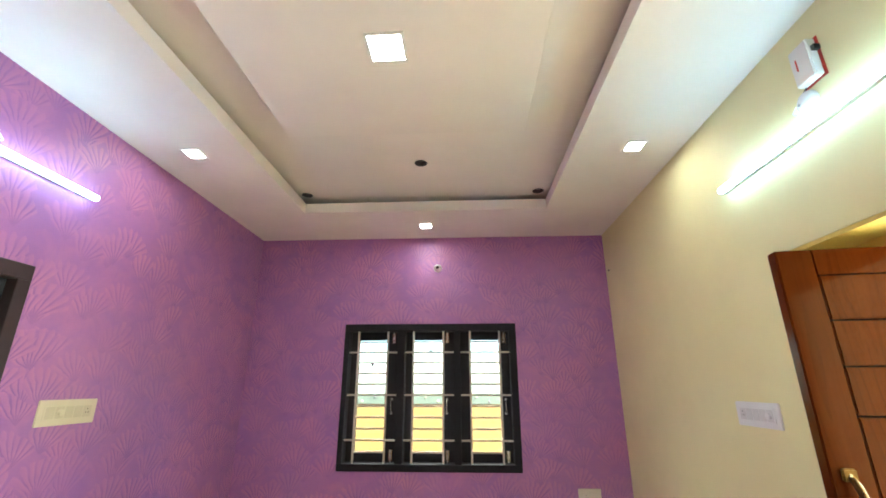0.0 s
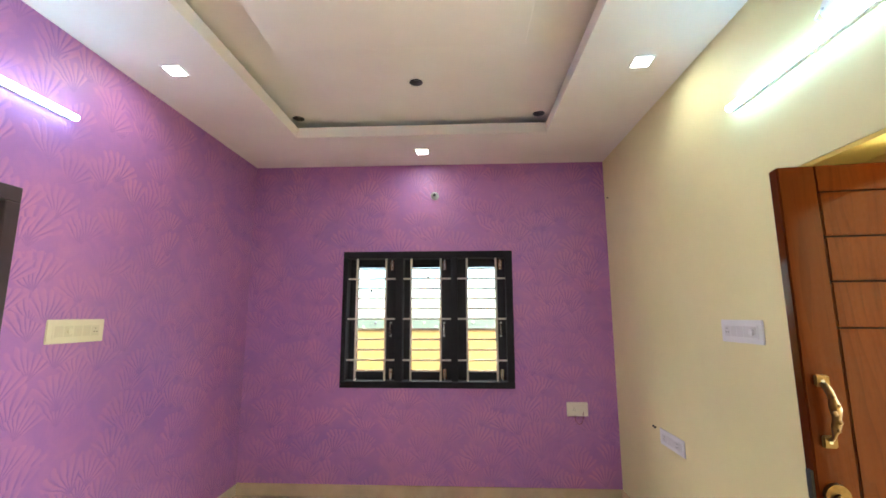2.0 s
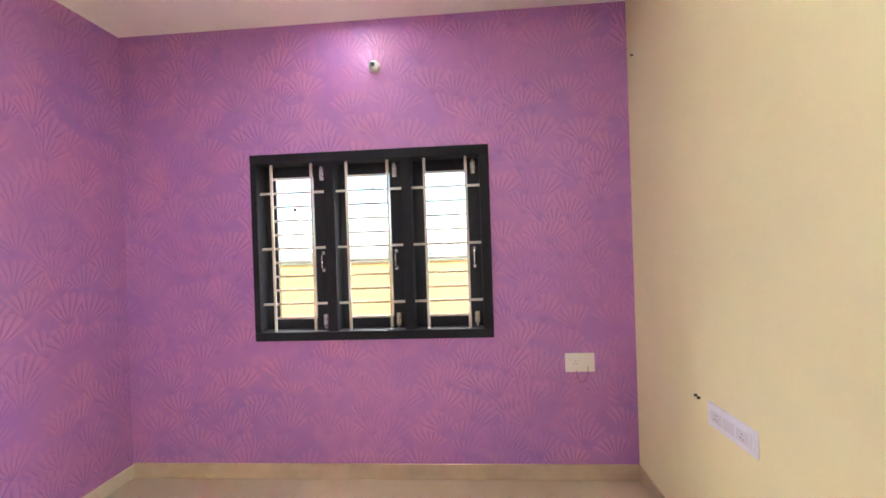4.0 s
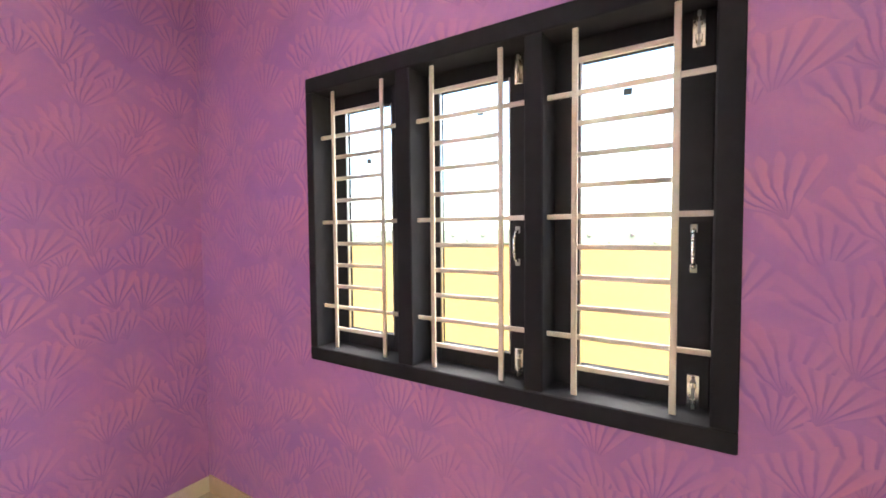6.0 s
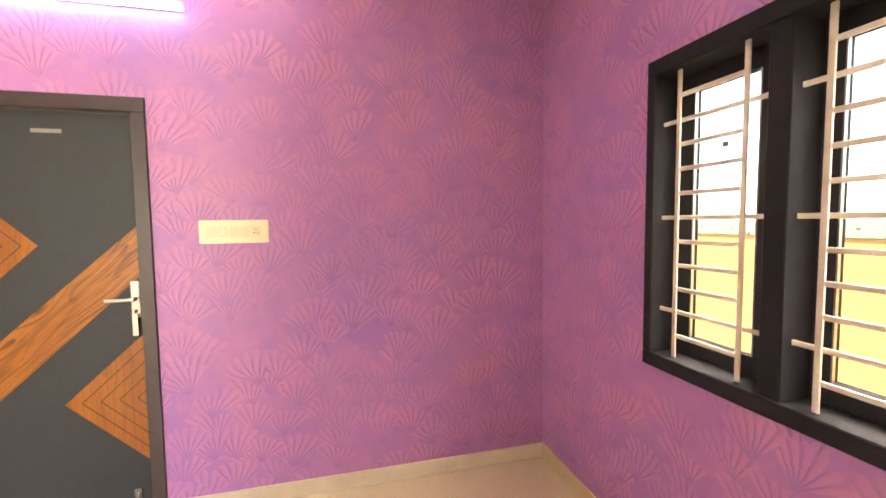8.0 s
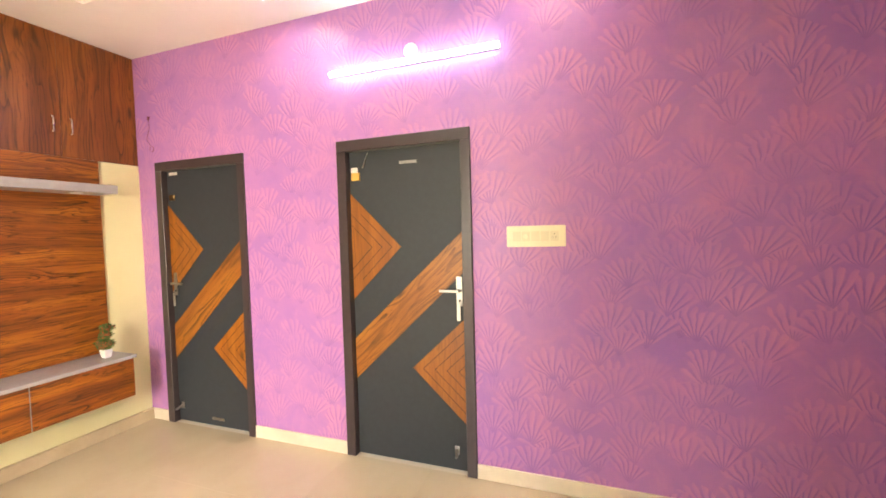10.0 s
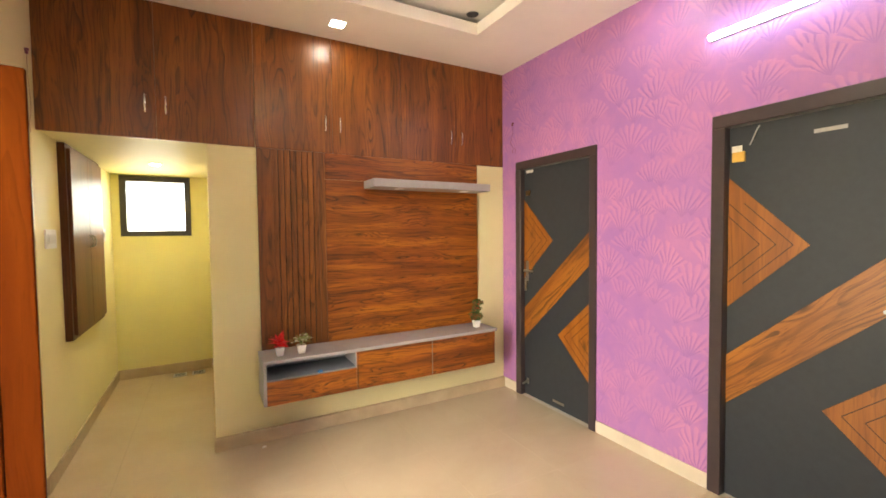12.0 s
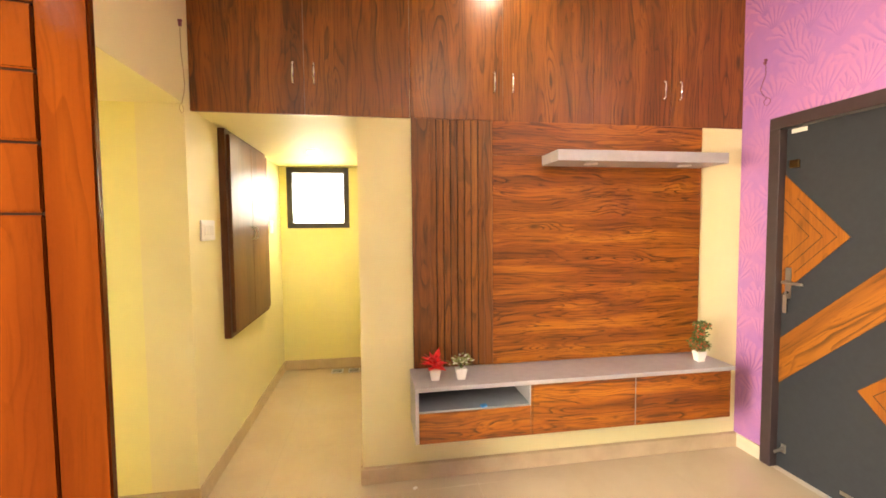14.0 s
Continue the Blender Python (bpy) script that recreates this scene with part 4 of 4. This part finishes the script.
def plant(x, y, kind, label):
    z = 0.652
    t = thing("pot_plant", (x, y, z), label, "plant", "pot plants on the television unit")
    rng = random.Random(kind)
    pot(t, x, y, z, 0.060, 0.060)
    if kind == "red":
        part("stem", ring_of([(x, y, z + 0.05), (x + 0.004, y, z + 0.085)], 0.003), LEAF, t)
        bm = bmesh.new()
        for i in range(42):
            a, e = rng.uniform(0, 6.283), rng.uniform(-0.10, 1.15)
            w = (math.cos(a) * math.cos(e), math.sin(a) * math.cos(e), math.sin(e))
            leaf_mesh(bm, (x, y, z + 0.075 + rng.uniform(-0.012, 0.012)), w, rng.uniform(0.055, 0.094), rng.uniform(0.036, 0.054), 0.009)
        stuff("flower", bm, LEAF_RED, t, "bright red star-shaped petals")
        bm = bmesh.new()
        for i in range(8):
            a = rng.uniform(0, 6.283)
            leaf_mesh(bm, (x, y, z + 0.058), (math.cos(a), math.sin(a), 0.3), 0.036, 0.016, 0.004)
        stuff("leaves", bm, LEAF, t)
    elif kind == "pale":
        bm, bw = bmesh.new(), bmesh.new()
        for i in range(90):
            a, e, r = rng.uniform(0, 6.283), rng.uniform(-0.2, 1.4), rng.uniform(0.014, 0.066)
            c = (x + math.cos(a) * math.cos(e) * r, y + math.sin(a) * math.cos(e) * r, z + 0.080 + math.sin(e) * r * 0.8)
            leaf_mesh(bm if i % 4 else bw, c, (math.cos(a), math.sin(a), rng.uniform(-0.2, 0.9)), rng.uniform(0.018, 0.030), 0.014, 0.003)
        stuff("leaves", bm, LEAF_PALE, t, "small pale green leaves")
        stuff("blossoms", bw, PAPER, t, "tiny cream blossoms")
        part("stem", ring_of([(x, y, z + 0.05), (x, y, z + 0.085)], 0.006), LEAF, t)
    else:
        # a clipped spiral: a broad lower turn, a neck, and a flat upper turn set off to one side
        part("stem", ring_of([(x, y, z + 0.05), (x + 0.004, y, z + 0.15), (x - 0.006, y, z + 0.225)], 0.004), INLAY_LINE, t)
        bm, bb = bmesh.new(), bmesh.new()
        turns = ((0.50, (0.006, 0.0, 0.100), (0.056, 0.056, 0.036)), (0.25, (-0.004, 0.0, 0.160), (0.040, 0.040, 0.026)), (0.25, (-0.016, 0.0, 0.214), (0.048, 0.048, 0.020)))
        for share, mid, radii in turns:
            for i in range(int(900 * share)):
                d = Vector((rng.gauss(0, 1), rng.gauss(0, 1), rng.gauss(0, 1))).normalized() * rng.uniform(0.45, 1.0)
                c = (x + mid[0] + d.x * radii[0], y + mid[1] + d.y * radii[1], z + mid[2] + d.z * radii[2])
                w = (d.x + rng.uniform(-0.5, 0.5), d.y + rng.uniform(-0.5, 0.5), d.z + rng.uniform(-0.2, 0.7))
                if i % 5 == 0:
                    ball(c, 0.0050, bm=bb, u=6, v=4)
                else:
                    leaf_mesh(bm, c, w, rng.uniform(0.012, 0.020), 0.010, 0.003)
        stuff("leaves", bm, LEAF, t, "dark green clipped spiral foliage")
        stuff("berries", bb, BERRY, t, "small orange berries")
    return t


plant(0.508, -0.985, "red", "artificial red flowering plant in a white pot")
plant(0.366, -0.975, "pale", "artificial pale green bush in a white pot")
plant(-1.120, -1.005, "topiary", "artificial spiral topiary in a white pot")


def scrap(name, at, size, turn, material, label, category):
    bm = box((-size[0] / 2, -size[1] / 2, 0), (size[0] / 2, size[1] / 2, size[2]), size[2] * 0.3)
    bmesh.ops.rotate(bm, verts=bm.verts, matrix=Matrix.Rotation(radians(turn), 3, "Z"))
    bmesh.ops.translate(bm, verts=bm.verts, vec=at)
    tagged(part(name, bm, material), label, category)


scrap("bottle_cap", (0.259, -0.893, 0.522), (0.036, 0.026, 0.014), 20, BLUE, "small blue plastic cap lying in the television unit's niche", "cap")
scrap("paper_scrap", (0.614, -1.071, 0.0005), (0.026, 0.018, 0.006), 35, PAPER, "crumpled white paper scrap on the tile floor", "paper")


# ---------------------------------------------------------------- cupboard, switch and drain in the passage
def passage_cupboard():
    t = thing("wall_cupboard", (1.73, -2.05, 0.79), "dark brown two-door wall cupboard in the passage", "cupboard")
    x, y0, y1, z0, z1 = EAST, -2.56, -1.575, 0.785, 2.100
    part("surround", boxes(((x - 0.040, y0, z0), (x, y0 + 0.03, z1)), ((x - 0.040, y1 - 0.03, z0), (x, y1, z1)), ((x - 0.040, y0 + 0.03, z0), (x, y1 - 0.03, z0 + 0.03)), ((x - 0.040, y0 + 0.03, z1 - 0.03), (x, y1 - 0.03, z1))), CABINET, t)
    mid = (y0 + y1) / 2
    for a, b, hy in ((y0 + 0.032, mid - 0.001, mid - 0.045), (mid + 0.001, y1 - 0.032, mid + 0.045)):
        d = part("cupboard_door", box((x - 0.060, a, z0 + 0.032), (x - 0.020, b, z1 - 0.032), 0.002), CABINET, t)
        part("bow_handle", ring_of([(x - 0.060, hy, 1.40), (x - 0.080, hy, 1.41), (x - 0.086, hy, 1.445), (x - 0.080, hy, 1.48), (x - 0.060, hy, 1.49)], 0.005, 8), STEEL, d, "steel bow handle", True)
    return t


passage_cupboard()


def floor_drain():
    t = thing("floor_drain", (1.15, -3.15, 0), "steel floor drain with dark slots", "drain")
    for x in (1.215, 1.045):
        part("grate", box((x - 0.06, -3.21, 0.001), (x + 0.06, -3.09, 0.007), 0.002), STEEL, t)
        for i in range(3):
            part("slot", box((x - 0.045, -3.185 + i * 0.03, 0.0071), (x + 0.045, -3.170 + i * 0.03, 0.0080)), BLACK, t)
    return t


floor_drain()


# ---------------------------------------------------------------- switch plates
def switch_plate(pos, axis, sign, along, up, modules, mats, label, group="switch plates on the walls"):
    """pos: the plate's middle on the wall; axis 0 on an east or west wall, 1 on the window wall; sign: which way it faces."""
    body, rocker = mats
    t = thing("switch_plate", pos, label, "switch plate", group)

    def bx(u0, u1, w0, w1, d0, d1, bev):
        a, b = [0, 0, 0], [0, 0, 0]
        o = 1 - axis
        a[axis], b[axis] = pos[axis] + sign * d0, pos[axis] + sign * d1
        a[o], b[o] = pos[o] + u0, pos[o] + u1
        a[2], b[2] = pos[2] + w0, pos[2] + w1
        return box(a, b, bev, 2)

    plate = part("plate", bx(-along / 2, along / 2, -up / 2, up / 2, 0, 0.009, 0.003), body, t)
    iw = along - 0.055
    part("inner_frame", bx(-iw / 2, iw / 2, -up * 0.29, up * 0.29, 0.0092, 0.0125, 0.0012), body, t)
    step = (iw - 0.012) / len(modules)
    for i, kind in enumerate(modules):
        u = -iw / 2 + 0.006 + step * (i + 0.5)
        r = part("rocker" if kind != "socket" else "socket", bx(u - step * 0.44, u + step * 0.44, -up * 0.23, up * 0.23, 0.0126, 0.0145, 0.001), rocker, t)
        if kind == "socket":
            for du, dw in ((-0.008, -0.006), (0.008, -0.006), (0.0, 0.011)):
                part("pin_hole", bx(u + du - 0.0025, u + du + 0.0025, dw - 0.0025, dw + 0.0025, 0.0146, 0.0150, 0), BLACK, r)
        elif kind == "knob":
            p = [0, 0, 0]
            p[axis], p[1 - axis], p[2] = pos[axis] + sign * 0.0145, pos[1 - axis] + u, pos[2]
            q = list(p)
            q[axis] += sign * 0.012
            part("dimmer_knob", rod(p, q, 0.014, 16), body, r)
    return t


IV, WH = (SWITCH, SWITCH_IN), (SWITCH_W, SWITCH_IN_W)
switch_plate((WEST, 2.014, 1.459), 0, 1, 0.326, 0.118, ["rocker", "knob", "rocker", "rocker", "socket"], IV, "ivory switch plate with four rockers and a socket")
switch_plate((1.416, NORTH, 0.735), 1, -1, 0.180, 0.116, ["socket", "rocker"], (SWITCH_P, SWITCH_P), "off-white socket plate with a loose wire loop")
switch_plate((EAST, 1.988, 1.458), 0, -1, 0.300, 0.108, ["knob", "rocker", "rocker", "rocker", "socket"], WH, "white switch plate with rockers and a dimmer")
switch_plate((EAST, 2.788, 0.739), 0, -1, 0.315, 0.100, ["socket", "rocker", "socket"], WH, "white socket plate low on the cream wall")
switch_plate((EAST, -1.355, 1.470), 0, -1, 0.200, 0.118, ["rocker", "rocker"], WH, "white switch plate at the passage")
switch_plate((EAST, -2.86, 1.49), 0, -1, 0.130, 0.118, ["rocker"], WH, "white switch plate deep in the passage")


def wire(name, pts, material, label, r=0.0025):
    ob = part(name, ring_of(pts, r), material)
    return tagged(ob, label, "wire")


wire("loose_wire", [(1.392 + 0.035 * (1 - math.cos(a)), NORTH - 0.012, 0.688 - 0.075 * math.sin(a)) for a in np.linspace(0.05, math.pi * 0.98, 12)] + [(1.462, NORTH - 0.016, 0.712)], WIRE, "maroon wire loop hanging from the socket")


def hanging_wire(x, side, y, z0, z1, material, label):
    rng = random.Random(int(z0 * 100))
    pts = []
    for i in range(15):
        s = i / 14
        pts.append((x + side * 0.008, y + 0.022 * math.sin(s * 7) * (0.3 + s) + rng.uniform(-0.004, 0.004), z0 + (z1 - z0) * s))
    end = pts[-1]
    pts += [(x + side * 0.006, end[1] + 0.022 * math.sin(a), end[2] - 0.022 * (1 - math.cos(a))) for a in np.linspace(0.4, 6.0, 10)]
    t = thing("hanging_wire", (x, y, z0), label, "wire")
    part("lead", ring_of(pts, 0.0019), material, t)
    part("anchor", boxes(((x, y - 0.006, z0 - 0.012), (x + side * 0.012, y + 0.006, z0 + 0.004)), ((x, y + 0.004, z0 + 0.004), (x + side * 0.018, y + 0.012, z0 + 0.016))), WIRE, t)
    return t


hanging_wire(EAST, -1, -1.095, 2.50, 2.10, WIRE_PALE, "thin pale wire hanging from a wall hole")
hanging_wire(WEST, 1, -1.03, 2.46, 2.24, WIRE, "short maroon wire hanging from the purple wall")


def peg(y, z):
    t = thing("wall_plug", (EAST, y, z), "small dark wall plug in the cream wall", "wall plug", "plugs in the cream wall")
    part("plug", rod((EAST, y, z), (EAST - 0.012, y, z), 0.006), BLACK, t)
    return t


peg(3.66, 2.583)
peg(3.045, 0.775)
peg(3.020, 0.772)


# ---------------------------------------------------------------- lamps
def tube_light(x, side, y0, y1, z, label):
    t = thing("tube_light", (x, (y0 + y1) / 2, z), label, "tube light", "LED battens on the side walls")
    part("batten", box((x, y0, z - 0.0155), (x + side * 0.022, y1, z + 0.0125), 0.002), PLASTIC, t, "white batten")
    bm = rod((x + side * 0.031, y0 + 0.004, z - 0.0015), (x + side * 0.031, y1 - 0.004, z - 0.0015), 0.0160, 16)
    part("diffuser", bm, TUBE, t, "glowing white diffuser", True)
    return t


tube_light(WEST, 1, 0.715, 1.836, 2.535, "lit white LED batten on the purple wall")
tube_light(EAST, -1, 0.745, 1.866, 2.515, "lit white LED batten on the cream wall")


def ceiling_rose(x, side, y, z, label):
    t = thing("wire_rose", (x, y, z), label, "wire rose", "round wire boxes over the battens")
    part("cap", ball((x + side * 0.006, y, z), 0.046, (0.62, 1, 1)), PLASTIC, t, "", True)
    part("screw", ball((x + side * 0.034, y + 0.012, z - 0.006), 0.005), STEEL, t)
    part("lead", ring_of([(x + side * 0.030, y + 0.03, z + 0.0), (x + side * 0.034, y + 0.048, z - 0.02), (x + side * 0.03, y + 0.03, z - 0.045), (x + side * 0.02, y - 0.02, z - 0.052)], 0.003), PLASTIC, t)
    return t


ceiling_rose(WEST, 1, 1.286, 2.600, "round white wire box over the batten")
ceiling_rose(EAST, -1, 1.292, 2.612, "round white wire box under the door chime")


def door_chime():
    t = thing("door_chime", (EAST, 1.235, 2.67), "white box door chime with red edges", "door chime")
    bm = box((EAST - 0.040, 1.195, 2.665), (EAST - 0.004, 1.285, 2.825), 0.004, 2)
    part("case", bm, PLASTIC, t)
    part("back_plate", box((EAST - 0.004, 1.188, 2.660), (EAST, 1.290, 2.830), 0.001), RED, t, "red back plate")
    part("slot", box((EAST - 0.0415, 1.254, 2.725), (EAST - 0.0395, 1.260, 2.775)), RED, t)
    part("clip", box((EAST - 0.030, 1.180, 2.765), (EAST - 0.006, 1.194, 2.785)), BLACK, t)
    part("lead", ring_of([(EAST - 0.012, 1.275, 2.664), (EAST - 0.016, 1.288, 2.650), (EAST - 0.012, 1.292, 2.634)], 0.003), BLACK, t)
    return t


door_chime()


def square_spot(x, y, z, s, material, label, big=False):
    t = thing("ceiling_spot" if not big else "panel_light", (x, y, z), label, "ceiling light", "" if big else "square spots in the ceiling border")
    r = 0.012 if not big else 0.014
    h = s / 2
    part("trim", boxes(((x - h, y - h, z - 0.006), (x + h, y - h + r, z)), ((x - h, y + h - r, z - 0.006), (x + h, y + h, z)), ((x - h, y - h + r, z - 0.006), (x - h + r, y + h - r, z)), ((x + h - r, y - h + r, z - 0.006), (x + h, y + h - r, z))), PLASTIC, t, "white trim")
    part("diffuser", box((x - h + r, y - h + r, z - 0.004), (x + h - r, y + h - r, z - 0.0005)), material, t, "glowing square diffuser")
    return t


for x, y in ((-1.225, 2.095), (1.468, 2.145), (0.098, 3.405), (0.080, -0.925), (-1.228, 0.470)):
    square_spot(x, y, TOP, 0.115, SPOT, "lit square LED spot in the ceiling border")
square_spot(0.107, 1.345, 3.0, 0.170, SPOT_BIG, "lit square LED panel on the floating ceiling board", True)


def passage_downlight():
    t = thing("downlight", (1.30, -2.40, 2.108), "small round lit downlight in the passage", "ceiling light")
    part("trim", rod((1.30, -2.40, 2.1005), (1.30, -2.40, 2.108), 0.052, 24), PLASTIC, t)
    part("diffuser", rod((1.30, -2.40, 2.1000), (1.30, -2.40, 2.1003), 0.040, 24), SPOT_WARM, t)


passage_downlight()


def downlight_can(x, y):
    t = thing("downlight_can", (x, y, UPPER), "empty dark downlight cut-out in the upper ceiling", "downlight", "round cut-outs in the upper ceiling")
    bm = bmesh.new()
    bmesh.ops.create_cone(bm, cap_ends=False, segments=24, radius1=0.0465, radius2=0.0465, depth=0.06, matrix=Matrix.Translation((x, y, UPPER + 0.030)))
    part("can", bm, CAN, t)
    part("lid", rod((x, y, UPPER + 0.0605), (x, y, UPPER + 0.064), 0.047, 24), CAN, t)
    part("lead", ring_of([(x - 0.02, y, UPPER + 0.06), (x - 0.01, y + 0.01, UPPER + 0.02), (x + 0.015, y, UPPER + 0.012), (x + 0.02, y - 0.012, UPPER + 0.05)], 0.003), STEEL, t)
    return t


for x, y in CUTOUTS:
    downlight_can(x, y)


def security_camera():
    t = thing("security_camera", (0.186, NORTH, 2.64), "small white dome security camera over the window", "camera")
    part("base", rod((0.186, NORTH, 2.645), (0.186, NORTH - 0.022, 2.645), 0.038, 24), PLASTIC, t)
    part("housing", ball((0.186, NORTH - 0.036, 2.642), 0.032, (1, 1, 1)), PLASTIC, t, "", True)
    part("lens", rod((0.186, NORTH - 0.058, 2.640), (0.186, NORTH - 0.070, 2.638), 0.015, 16), BLACK, t, "black lens")
    return t


security_camera()


# ---------------------------------------------------------------- outside the windows
def compound_wall():
    t = thing("compound_wall", (0, 6.9, -0.5), "bright yellow compound wall outside the window", "compound wall", "", "structure")
    part("wall", box((-9, 6.9, -0.5), (7, 7.05, 1.30)), COMPOUND, t)
    part("coping", box((-9, 6.88, 1.30), (7, 7.07, 1.47), 0.01), COPING, t, "pale green coping band")
    for i in range(46):
        x = -5.2 + i * 0.20
        part("coping_knob", ball((x, 6.875, 1.345 + 0.07 * (i % 2)), 0.022, (1, 0.5, 1), u=8, v=6), KNOB if i % 3 else CAN, t)
    return t


compound_wall()

# ---------------------------------------------------------------- floor tiles
floor = structure("floor", box((-1.8, -3.6, -0.5), (3.1, 4.0, -0.004)), GROUT, "glossy beige vitrified tile floor", "floor")
SIZE, JOINT = 0.60, 0.0007
shared = {}
x = WEST
cols = []
while x < 1.77:
    cols.append((x, min(x + SIZE, 1.80)))
    x += SIZE
y = NORTH
rows = []
while y > -3.29:
    rows.append((max(y - SIZE, -3.29), y))
    y -= SIZE
for (xa, xb) in cols + [(1.80, 2.39), (2.40, 2.99)]:
    for (ya, yb) in rows:
        if xa >= 1.79 and not (ya < -0.2 and yb > -1.2):
            continue
        key = (round(xb - xa, 3), round(yb - ya, 3))
        if key not in shared:
            bm = box((JOINT / 2, JOINT / 2, -0.004), (key[0] - JOINT / 2, key[1] - JOINT / 2, 0.0), 0.0003)
            me = bpy.data.meshes.new("tile")
            bm.to_mesh(me)
            bm.free()
            me.materials.append(TILE)
            shared[key] = me
        t = new("tile", shared[key])
        t.parent = floor
        t.location = (xa, ya, 0.0)
